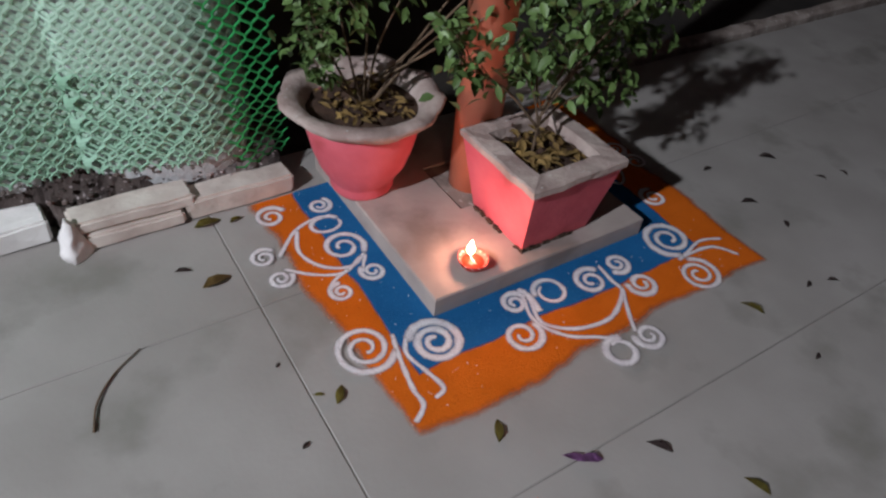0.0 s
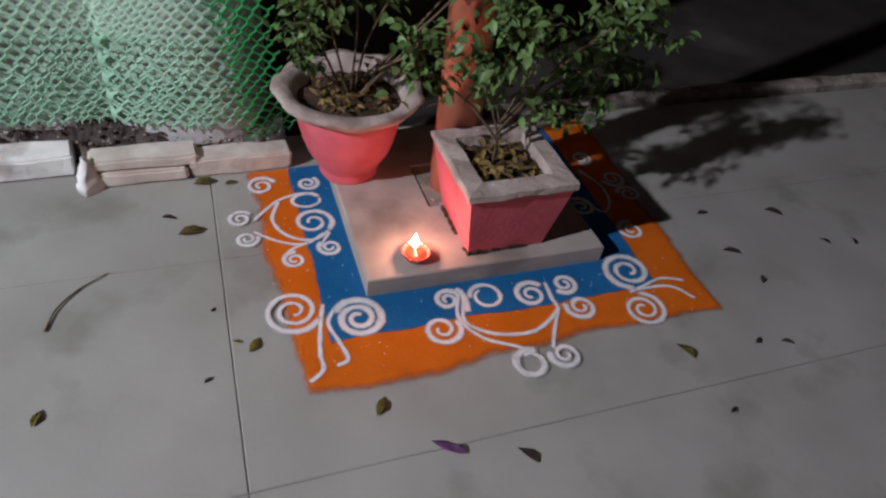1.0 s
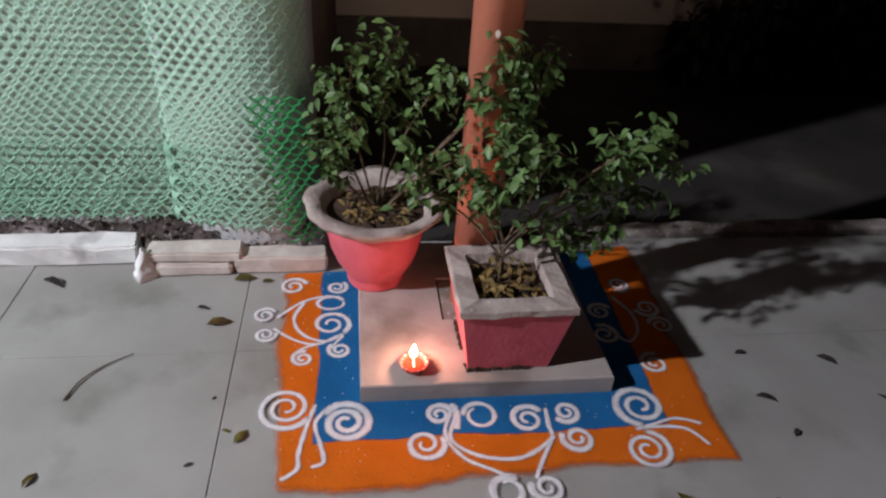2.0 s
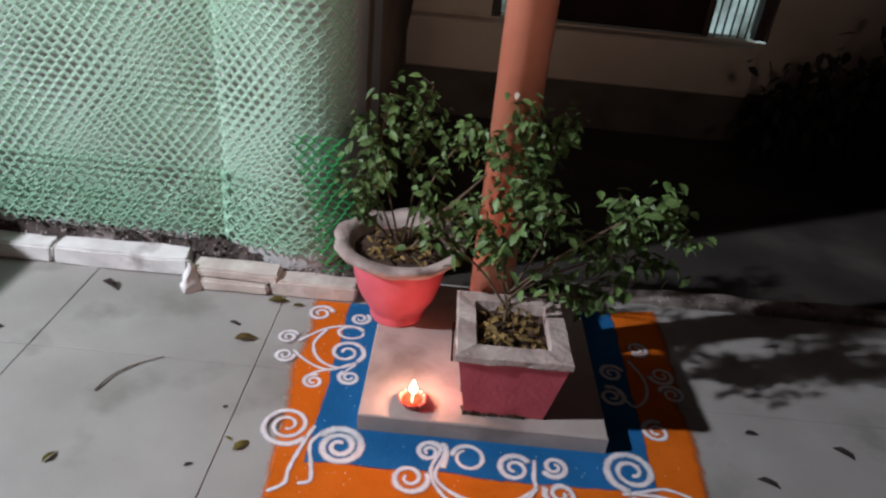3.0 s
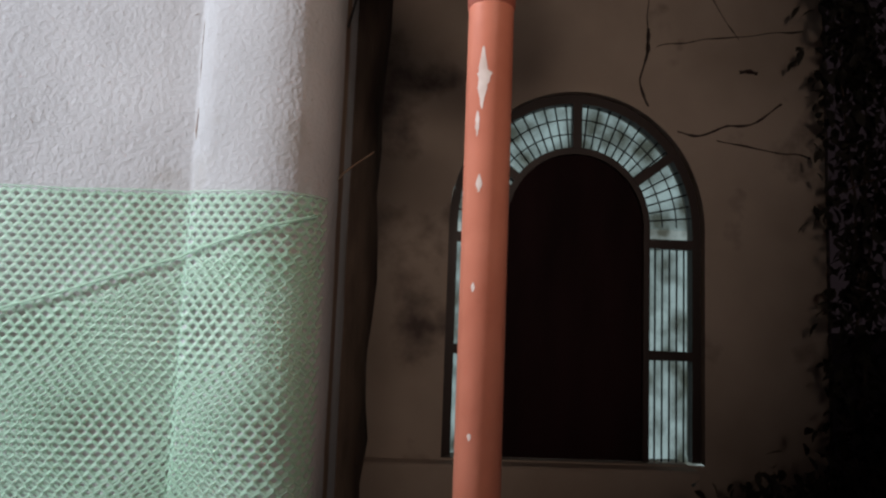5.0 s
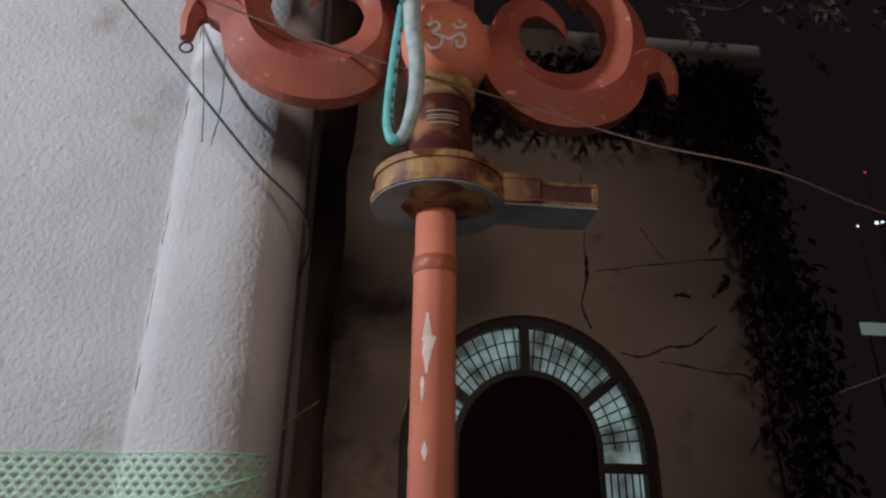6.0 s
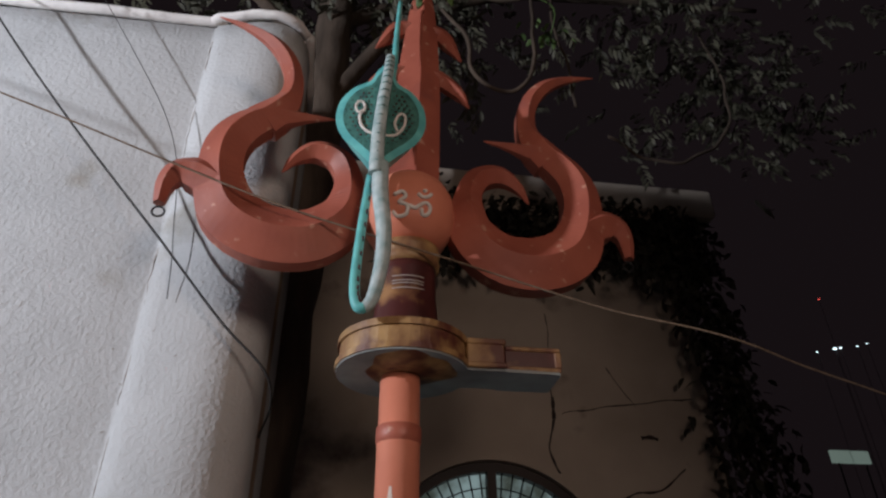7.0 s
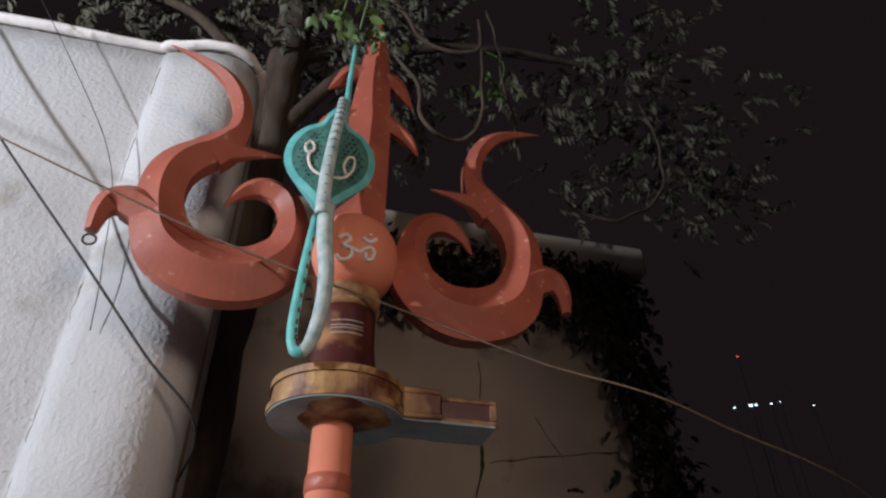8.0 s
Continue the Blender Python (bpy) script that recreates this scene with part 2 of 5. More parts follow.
def tube(bm, pts, radii, sides=8, flat=1.0, mat=0, cap=True):
    """A tube along pts; flat squashes it in z."""
    pts = [Vector(p[:3]) for p in pts]
    radii = radii if hasattr(radii, "__len__") else [radii] * len(pts)
    rings, up = [], None
    for i, p in enumerate(pts):
        d = (pts[min(i + 1, len(pts) - 1)] - pts[max(i - 1, 0)]).normalized()
        if up is None:
            up = d.orthogonal().normalized()
        up = (up - d * up.dot(d)).normalized()
        side = d.cross(up)
        ring = []
        for k in range(sides):
            a = 2 * math.pi * k / sides
            o = (up * math.cos(a) + side * math.sin(a)) * radii[i]
            o.z *= flat
            ring.append(bm.verts.new(p + o))
        rings.append(ring)
    for a, b in zip(rings, rings[1:]):
        for k in range(sides):
            f = bm.faces.new((a[k], a[(k + 1) % sides], b[(k + 1) % sides], b[k]))
            f.material_index, f.smooth = mat, True
    if cap:
        for ring, rev in ((rings[0], True), (rings[-1], False)):
            f = bm.faces.new(ring[::-1] if rev else ring)
            f.material_index = mat


def lathe(bm, profile, centre=(0, 0), sides=40, wave=None, mat=0):
    rings = []
    for r, z in profile:
        ring = []
        for k in range(sides):
            a = 2 * math.pi * k / sides
            rr, zz = (r, z) if wave is None else wave(r, z, a)
            ring.append(bm.verts.new((centre[0] + rr * math.cos(a), centre[1] + rr * math.sin(a), zz)))
        rings.append(ring)
    for a, b in zip(rings, rings[1:]):
        for k in range(sides):
            f = bm.faces.new((a[k], a[(k + 1) % sides], b[(k + 1) % sides], b[k]))
            f.smooth, f.material_index = True, mat
    return rings


def blade(bm, rows, depth, y0=0.0, steps=7):
    """A ridged arm in the xz plane: rows of x, z, width; it has a front and a back crest."""
    pts = curve(rows, steps)
    rings = []
    for i, p in enumerate(pts):
        a, b = pts[max(i - 1, 0)], pts[min(i + 1, len(pts) - 1)]
        d = Vector((b[0] - a[0], 0, b[1] - a[1])).normalized()
        nrm = Vector((-d.z, 0, d.x))
        w = max(p[2], 0.004) / 2
        h = min(depth, w * 1.3)
        c = Vector((p[0], y0, p[1]))
        rim = h * 0.35
        rings.append([bm.verts.new(c + o) for o in (nrm * w + Vector((0, -rim, 0)), Vector((0, -h, 0)), -nrm * w + Vector((0, -rim, 0)), -nrm * w + Vector((0, rim, 0)), Vector((0, h, 0)), nrm * w + Vector((0, rim, 0)))])
    for a, b in zip(rings, rings[1:]):
        for k in range(6):
            bm.faces.new((a[k], b[k], b[(k + 1) % 6], a[(k + 1) % 6]))
    bm.faces.new(rings[0])
    bm.faces.new(rings[-1][::-1])


def wobble(bm, amount, scale):
    for v in bm.verts:
        v.co += noise.noise_vector(v.co * scale) * amount


# ---------- ground and floor ----------
bm = bmesh.new()
bmesh.ops.create_grid(bm, x_segments=60, y_segments=60, size=1)
for v in bm.verts:
    v.co = Vector((math.copysign(abs(v.co.x) ** 3 * 300, v.co.x), math.copysign(abs(v.co.y) ** 3 * 300, v.co.y), -0.03))
tagged(part("ground", bm, GROUND), "dark bare earth round the paved court", "ground", kind="structure")

floor = thing("floor", "grey stone floor tiles with thin dirty joints", "floor", kind="structure")
TILE, GAP = 0.565, 0.001
for ix in (-7, -6, -5, -4, -3, -2, -1, 0):
    wide = TILE * (6 if ix >= 0 else 1)
    for iy in range(-5, 2):
        x0, y0 = -0.285 + ix * TILE, 0.183 + (iy - 1) * TILE
        y1 = min(y0 + TILE, 0.645)
        if y1 - y0 < 0.05:
            continue
        bm = bmesh.new()
        box(bm, x0 + GAP, x0 + wide - GAP, y0 + GAP, y1 - GAP, -0.03 + 0.002, random.uniform(-0.0008, 0.0), bevel=0.0016)
        part("tile", bm, STONE, floor)
bm = bmesh.new()
box(bm, -4.2, 3.1, -3.2, 0.645, -0.05, -0.0025)
part("mortar_bed", bm, JOINT, floor)

# low cement edge at the far side of the court
bm = bmesh.new()
pts = curve([(0.55, 0.665), (1.1, 0.68), (1.6, 0.69), (2.3, 0.69), (3.1, 0.7)], 10)
rows = [[bm.verts.new((p[0], p[1] + dy, z)) for dy, z in ((-0.03, -0.03), (-0.028, 0.012), (-0.02, 0.021), (0.02, 0.022), (0.03, 0.01), (0.03, -0.03))] for p in pts]
for a, b in zip(rows, rows[1:]):
    for k in range(5):
        bm.faces.new((a[k], b[k], b[k + 1], a[k + 1]))
wobble(bm, 0.009, 11)
tagged(part("cement_edging", bm, CEMENT), "low rough cement edging beside the court", "edging", kind="structure")

# ---------- white wall with a rounded corner ----------
WALL_TOP = 3.66


def wall_profile():
    pts = [(-4.2, 0.64), (-2.5, 0.638), (-1.2, 0.636), (-0.49, 0.635)]
    pts += [(-0.478, 0.633), (-0.471, 0.62), (-0.42, 0.603), (-0.36, 0.585), (-0.3, 0.571), (-0.25, 0.567), (-0.2, 0.575), (-0.166, 0.592), (-0.141, 0.62), (-0.123, 0.655), (-0.113, 0.70), (-0.11, 0.8)]
    pts += [(-0.118, 0.85), (-0.15, 1.5), (-0.19, 2.43)]
    return pts


bm = bmesh.new()
prof = wall_profile()
levels = [0.0 + k * WALL_TOP / 36 for k in range(37)]
dense = []
for a, b in zip(prof, prof[1:]):
    n = max(1, int(math.hypot(b[0] - a[0], b[1] - a[1]) / 0.06))
    dense += [(a[0] + (b[0] - a[0]) * k / n, a[1] + (b[1] - a[1]) * k / n) for k in range(n)]
dense.append(prof[-1])
grid = []
for z in levels:
    row = []
    for x, y in dense:
        v = Vector((x, y, z))
        v += Vector((0, 0.006, 0)) * noise.noise(v * 3.1) + Vector((0.002, 0.003, 0)) * noise.noise(v * 17)
        row.append(bm.verts.new(v))
    grid.append(row)
for a, b in zip(grid, grid[1:]):
    for k in range(len(dense) - 1):
        f = bm.faces.new((a[k], a[k + 1], b[k + 1], b[k]))
        f.smooth = True
        # faces past the corner take the browner tone painted for shade
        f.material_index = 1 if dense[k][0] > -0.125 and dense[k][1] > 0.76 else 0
top = grid[-1] + [bm.verts.new((-4.2, 2.43, WALL_TOP))]
bm.faces.new(top)
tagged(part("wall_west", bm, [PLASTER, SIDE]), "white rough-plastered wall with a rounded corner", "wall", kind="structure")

bm = bmesh.new()
cop = [(x, y) for x, y in prof if y < 0.8]
line = curve([(x, y - 0.012, WALL_TOP + 0.02) for x, y in cop] + [(-0.13, 1.1, WALL_TOP + 0.02)], 3)
tube(bm, line, 0.026, 8, flat=0.7)
wobble(bm, 0.012, 12)
tagged(part("wall_coping", bm, LIME), "whitewashed rounded coping along the wall top", "coping", kind="structure")

bm = bmesh.new()
pts = []
for k in range(120):
    z = 1.53 + 2.05 * k / 119
    pts.append((-0.475 + 0.012 * noise.noise(Vector((3, 1, z * 5))) + 0.006 * noise.noise(Vector((7, 2, z * 24))), 0.63, z))
tube(bm, pts, [0.0012 + 0.006 * max(0.0, noise.noise(Vector((1, 9, p[2] * 8)))) for p in pts], 5)
tagged(part("plaster_crack", bm, CEMENT), "ragged crack where the round corner meets the wall", "crack", kind="structure")

# low wall added out of view to throw the shadow edge across the left floor
bm = bmesh.new()
box(bm, -1.78, -1.6, -2.6, 0.60, -0.02, 0.58, bevel=0.01, rough=0.004)
tagged(part("shadow_wall", bm, KERB), "unseen low wall added to cast the left floor shadow", "wall", kind="structure")

# ---------- green net on the wall ----------


def along(s):
    """Place and outward normal at a length s along the wall, from its rounded corner backwards."""
    run = 0.0
    pts = [(x, y) for x, y in prof if y < 0.84][::-1]
    for a, b in zip(pts, pts[1:]):
        d = math.hypot(b[0] - a[0], b[1] - a[1])
        if run + d >= s:
            t = (s - run) / d
            return (a[0] + (b[0] - a[0]) * t, a[1] + (b[1] - a[1]) * t), ((b[1] - a[1]) / d, -(b[0] - a[0]) / d)
        run += d
    return pts[-1], (0, -1)


def net_layer(z0, z1, s0, s1, off, cell, wire, slope=0.0, lay=None):
    bm = bmesh.new()
    h = cell * 0.62

    def place(s, z, o):
        if lay:
            return lay(s, z, o)
        (x, y), (nx, ny) = along(max(s, 0.0))
        sag = 0.0015 * noise.noise(Vector((s * 4, z * 4, off * 100))) + 0.001 * math.sin(s * 9 + z * 3)
        k = off + o + sag
        return Vector((x - nx * k if ny > 0 else x + nx * k, y - abs(ny) * k if ny > 0 else y + ny * k, z))

    def strand(a, b):
        (sa, za), (sb, zb) = a, b
        d = Vector((sb - sa, zb - za)).normalized() * 0.5
        px, pz = -d.y * wire, d.x * wire
        q = [bm.verts.new(place(sa + px, za + pz, 0)), bm.verts.new(place(sb + px, zb + pz, 0)), bm.verts.new(place(sb - px, zb - pz, 0)), bm.verts.new(place(sa - px, za - pz, 0))]
        m = [bm.verts.new(place(sa, za, 0.0014)), bm.verts.new(place(sb, zb, 0.0014))]
        for f in ((q[0], q[1], m[1], m[0]), (m[0], m[1], q[2], q[3]), (q[3], q[2], q[1], q[0])):
            bm.faces.new(f)

    rows = int((z1 - z0) / h)
    for r in range(rows):
        z = z0 + r * h
        shift = cell / 2 if r % 2 else 0.0
        for c in range(int((s1 - s0) / cell)):
            s = s0 + c * cell + shift
            if z + h > z1 + slope * (s - 0.4):
                continue
            j = lambda k: 0.0025 * noise.noise(Vector((k, r * 3.3, c * 2.1)))
            strand((s, z + j(1)), (s, z + h * 0.42))
            strand((s, z + h * 0.42), (s + cell / 2, z + h))
            strand((s, z + h * 0.42), (s - cell / 2, z + h))
    return bm


net = thing("safety_net", "green plastic hexagonal net hung over the wall", "net")
part("net_front", net_layer(0.11, 1.515, 0.16, 1.75, 0.005, 0.03, 0.0105), NETM, net)
part("net_fold", net_layer(0.12, 1.36, 0.2, 1.75, 0.0085, 0.032, 0.0075, slope=-0.33), NETM, net)
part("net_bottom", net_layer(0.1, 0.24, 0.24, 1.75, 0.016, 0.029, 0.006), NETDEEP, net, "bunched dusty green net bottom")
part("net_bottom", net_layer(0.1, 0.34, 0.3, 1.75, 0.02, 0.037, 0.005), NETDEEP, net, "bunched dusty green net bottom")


def flap(s, z, o):
    """The loose end of the net, which leans away from the wall's rounded corner."""
    u, v = s / 0.125, (z - 0.05) / 0.47
    at = Vector((-0.17, 0.568, 0.05)).lerp(Vector((-0.245, 0.45, 0.52)), v) + Vector((0.125 * u, 0.02 * u * (1 - v), 0))
    return at + noise.noise_vector(at * 9) * 0.012 + Vector((0, -o, 0))


part("net_edge", net_layer(0.05, 0.52, 0.0, 0.14, 0.0, 0.031, 0.0055, lay=flap), NETGREEN, net, "vivid green loose net end")

for name, s0, s1, z0, fall, off, r in (("net_hem", 0.2, 1.74, 1.392, -0.33, 0.016, 0.0042), ("net_hem", 0.16, 1.74, 1.512, 0.0, 0.011, 0.0024)):
    bm = bmesh.new()
    pts = []
    for k in range(60):
        s = s0 + (s1 - s0) * k / 59
        (x, y), (nx, ny) = along(s)
        pts.append((x + abs(nx) * off * (1 if x > -0.25 else -0.3), y - abs(ny) * off, min(1.505 if fall else 9, z0 + fall * (s - 0.4)) + 0.006 * noise.noise(Vector((s * 6, z0, 0)))))
    tube(bm, pts, r, 6)
    part(name, bm, NETM, net, "twisted hem of the net")

# ---------- kerb and rubble at the wall's foot ----------
bm = bmesh.new()
n = 90
for i in range(n):
    x = -1.9 + 1.82 * i / n
    for k in range(6):
        y = random.uniform(0.535 if x > -0.57 else 0.6, 0.64)
        r = random.choice((0.002, 0.003, 0.004, 0.007))
        made = bmesh.ops.create_icosphere(bm, subdivisions=1, radius=r)["verts"]
        at = Vector((x + random.uniform(-0.01, 0.01), y, 0.036 + 0.1 * (y - 0.545) / 0.1 + random.uniform(-0.006, 0.01)))
        s = Vector((random.uniform(0.7, 1.5), random.uniform(0.7, 1.3), random.uniform(0.4, 0.9)))
        for v in made:
            v.co = Vector((v.co.x * s.x, v.co.y * s.y, v.co.z * s.z)) + at
tagged(part("rubble", bm, RUBBLE), "dark earth and plaster rubble behind the kerb", "rubble", kind="stuff")
bm = bmesh.new()
rows = []
for i in range(211):
    x = -2.2 + 2.115 * i / 210
    y0 = 0.545 if x > -0.575 else 0.6
    row = []
    for k in range(11):
        t = k / 10
        p = Vector((x, y0 + (0.66 - y0) * t, 0.036 + 0.1 * t ** 1.3))
        p.z += 0.03 * noise.noise(p * 9) * t + 0.016 * noise.noise(p * 22) + 0.009 * noise.noise(p * 55)
        row.append(bm.verts.new(p if k else (x, y0, 0.0)))
    rows.append(row)
for a, b in zip(rows, rows[1:]):
    for k in range(10):
        bm.faces.new((a[k], b[k], b[k + 1], a[k + 1]))
tagged(part("soil_strip", bm, RUBBLE), "strip of dark earth at the wall's foot", "earth", kind="structure")


def kerb_piece(name, label, x0, x1, y0, y1, z0, z1, material, amount=0.004):
    bm = bmesh.new()
    box(bm, x0, x1, y0, y1, z0, z1, bevel=0.006, seg=2)
    bmesh.ops.subdivide_edges(bm, edges=[e for e in bm.edges if e.calc_length() > 0.05], cuts=3)
    wobble(bm, amount, 16)
    return tagged(part(name, bm, material), label, "brick", "kerb bricks")


kerb_piece("brick", "whitewashed brick lying on the stone floor", -0.537, -0.333, 0.485, 0.56, -0.001, 0.035, KERB)
kerb_piece("brick", "pinkish whitewashed brick end of the kerb", -0.327, -0.083, 0.492, 0.56, -0.001, 0.05, KERB)
kerb_piece("brick", "flat whitewashed brick laid over the kerb", -0.553, -0.305, 0.494, 0.565, 0.037, 0.066, KERB)
kerb_piece("brick", "long lime-washed kerb stone with crumbling top", -0.98, -0.59, 0.545, 0.62, -0.001, 0.06, LIME, 0.009)
kerb_piece("brick", "long lime-washed kerb stone with crumbling top", -1.5, -0.99, 0.548, 0.62, -0.001, 0.055, LIME, 0.009)

bm = bmesh.new()
lathe(bm, [(0.0, -0.002), (0.036, 0.0), (0.034, 0.02), (0.029, 0.034), (0.025, 0.048), (0.017, 0.068), (0.008, 0.08), (0.0, 0.082)], (-0.557, 0.497), 18)
wobble(bm, 0.018, 22)
wobble(bm, 0.008, 60)
tagged(part("cloth_rag", bm, RAG), "crumpled white rag leaning on the kerb bricks", "rag")

# ---------- stone slab ----------
slab = thing("stone_slab", "square pale stone slab set on the floor", "slab")
bm = bmesh.new()
rings = []
for z, e in ((0.0, 0.0), (0.047, 0.0), (0.05, 0.003)):
    rings.append([bm.verts.new((x, y, z)) for x, y in ((e, e), (0.563 - e, e), (0.563 - e, 0.56 - e), (e, 0.56 - e))])
hole = [[bm.verts.new((x, y, z)) for x, y in ((0.2, 0.215), (0.345, 0.215), (0.345, 0.385), (0.2, 0.385))] for z in (0.05, 0.0)]
for lo, hi in zip(rings + hole[:1], rings[1:] + hole[:1] + hole[1:]):
    if lo is hi:
        continue
    for k in range(4):
        bm.faces.new((lo[k], lo[(k + 1) % 4], hi[(k + 1) % 4], hi[k]))
part("slab_body", bm, SLAB, slab)
bm = bmesh.new()
box(bm, 0.203, 0.342, 0.218, 0.382, 0.0, 0.046, rough=0.003)
part("socket_fill", bm, CEMENT, slab, "dark rough mortar round the pole foot")

# ---------- powder pattern ----------
rangoli = thing("rangoli", "orange and blue powder floor pattern with white swirls", "rangoli")


def side_lines(points, per=40):
    out = []
    for a, b in zip(points, points[1:]):
        out += [Vector((a[0] + (b[0] - a[0]) * k / per, a[1] + (b[1] - a[1]) * k / per, 0)) for k in range(per)]
    return out + [Vector((*points[-1], 0))]


def powder_band(name, inner, outer, z, material, label, rag_in, rag_out, soft=0.036):
    """A powder border that thins out towards its outer edge."""
    bm = bmesh.new()
    cover = bm.verts.layers.float.new("cover")
    a, b = side_lines(inner), side_lines(outer)
    rows = []
    for p, q in zip(a, b):
        d = (q - p).normalized()
        p2 = p + d * rag_in * (noise.noise(p * 9) + 0.5 * noise.noise(p * 40))
        q2 = q + d * (rag_out * (noise.noise(q * 7 + Vector((3, 1, 0))) + 0.4 * noise.noise(q * 35)) + soft * 0.45)
        span = (q2 - p2).length
        row = []
        for k, c in ((0, 1.0), (0.5, 1.0), (1 - soft / span, 1.0), (1 - 0.5 * soft / span, 0.55), (1, 0.0)):
            v = bm.verts.new((*p2.lerp(q2, k).xy, z if k < 1 else z - 0.0015))
            v[cover] = c
            row.append(v)
        rows.append(row)
    for r, t in zip(rows, rows[1:]):
        for k in range(4):
            bm.faces.new((r[k], t[k], t[k + 1], r[k + 1]))
    part(name, bm, material, rangoli, label, smooth=True)


INNER = [(0.004, 0.49), (0.004, 0.004), (0.559, 0.004), (0.559, 0.555)]
MIDDLE = [(-0.094, 0.487), (-0.094, -0.105), (0.66, -0.098), (0.672, 0.57)]
OUTER = [(-0.197, 0.485), (-0.162, -0.217), (0.765, -0.197), (0.81, 0.60)]
powder_band("orange_band", [(-0.07, 0.487), (-0.07, -0.08), (0.635, -0.075), (0.65, 0.57)], OUTER, 0.0035, POWORANGE, "bright orange powder border", 0.004, 0.02)
powder_band("blue_band", INNER, MIDDLE, 0.0044, POWBLUE, "deep blue powder border", 0.0, 0.01, 0.012)


def powder_line(points, width, smooth=8, thick=1.0, thin=1.0):
    bm = bmesh.new()
    cover = bm.verts.layers.float.new("cover")
    pts = [Vector(p) for p in curve([(x, y, 0.0) for x, y in points], smooth)]
    rows = []
    for i, p in enumerate(pts):
        d = (pts[min(i + 1, len(pts) - 1)] - pts[max(i - 1, 0)]).normalized()
        side = Vector((-d.y, d.x, 0))
        w = 1.1 * width * (thick + (thin - thick) * i / len(pts)) * (1 + 0.3 * noise.noise(p * 60))
        row = []
        for k, h, c in ((-1, 0.0052, 0.0), (-0.5, 0.0055, 0.66), (0, 0.0057, 0.88), (0.5, 0.0055, 0.66), (1, 0.0052, 0.0)):
            q = p + side * w * k
            v = bm.verts.new((q.x, q.y, h + 0.0001 * math.sin(i)))
            v[cover] = c * (0.35 if i in (0, len(pts) - 1) else 1.0)
            row.append(v)
        rows.append(row)
    for r, t in zip(rows, rows[1:]):
        for k in range(4):
            bm.faces.new((r[k], t[k], t[k + 1], r[k + 1]))
    part("white_swirl", bm, POWWHITE, rangoli, smooth=True)


def swirl(x, y, r, turns=1.6, phase=0.0, way=1, width=0.0062, inner=0.18, squash=1.0):
    r *= 1.06
    n = int(turns * 9)
    powder_line([(x + (r * (1 - (1 - inner) * k / n)) * math.cos(phase + way * 2 * math.pi * turns * k / n), y + squash * (r * (1 - (1 - inner) * k / n)) * math.sin(phase + way * 2 * math.pi * turns * k / n)) for k in range(n + 1)], width, 3, 1.5, 0.8)


# corner pair with two tails
swirl(-0.157, -0.008, 0.057, 2.2, -0.5, -1, 0.0062)
swirl(-0.030, -0.056, 0.052, 2.3, 2.7, -1, 0.0085)
powder_line([(-0.094, 0.0), (-0.108, -0.049), (-0.123, -0.128), (-0.124, -0.168), (-0.155, -0.193)], 0.0065)
powder_line([(-0.075, -0.02), (-0.094, -0.057), (-0.080, -0.116), (-0.074, -0.155), (-0.099, -0.166)], 0.006)
# left side
for x, y, r, ph, way in ((-0.169, 0.423, 0.034, 0.2, 1), (-0.056, 0.415, 0.026, 1.0, -1), (-0.231, 0.305, 0.027, 0.4, 1), (-0.223, 0.232, 0.025, 0.3, -1), (-0.046, 0.169, 0.026, 2.2, 1), (-0.130, 0.143, 0.025, 1.2, 1), (-0.069, 0.264, 0.046, -0.9, 1)):
    swirl(x, y, r, 1.7, ph, way, 0.0062 if r > 0.03 else 0.0056)
swirl(-0.070, 0.348, 0.033, 1.0, 0.3, 1, 0.0055, 0.95, 0.75)
powder_line([(-0.135, 0.359), (-0.159, 0.289), (-0.135, 0.228), (-0.082, 0.201), (-0.036, 0.227)], 0.0062)
powder_line([(-0.205, 0.29), (-0.144, 0.353), (-0.09, 0.375), (-0.045, 0.372)], 0.006)
powder_line([(-0.210, 0.257), (-0.155, 0.210), (-0.100, 0.191), (-0.046, 0.222)], 0.0055)
powder_line([(-0.036, 0.222), (-0.055, 0.195), (-0.066, 0.172)], 0.005)
powder_line([(-0.09, 0.195), (-0.13, 0.178), (-0.15, 0.155)], 0.005)
# front side
for x, y, r, ph, way in ((0.166, -0.046, 0.028, 0.0, 1), (0.129, -0.123, 0.04, 0.5, -1), (0.354, -0.070, 0.037, 0.5, 1), (0.442, -0.055, 0.029, 3.6, 1), (0.449, -0.128, 0.034, 2.6, 1), (0.355, -0.243, 0.032, 2.6, 1)):
    swirl(x, y, r, 1.7, ph, way, 0.0065)
swirl(0.253, -0.054, 0.036, 1.2, 3.14, -1, 0.0058, 0.6)
swirl(0.277, -0.247, 0.032, 1.2, 0.8, 1, 0.0085, 0.7)
powder_line([(0.205, -0.022), (0.197, -0.062), (0.184, -0.116), (0.236, -0.160), (0.319, -0.170), (0.391, -0.127), (0.395, -0.09), (0.40, -0.04)], 0.0065)
powder_line([(0.195, -0.03), (0.173, -0.102), (0.204, -0.163), (0.262, -0.199), (0.30, -0.225)], 0.006)
powder_line([(0.403, -0.114), (0.360, -0.18), (0.336, -0.225)], 0.0058)
powder_line([(0.194, -0.016), (0.203, -0.05), (0.196, -0.09)], 0.011)
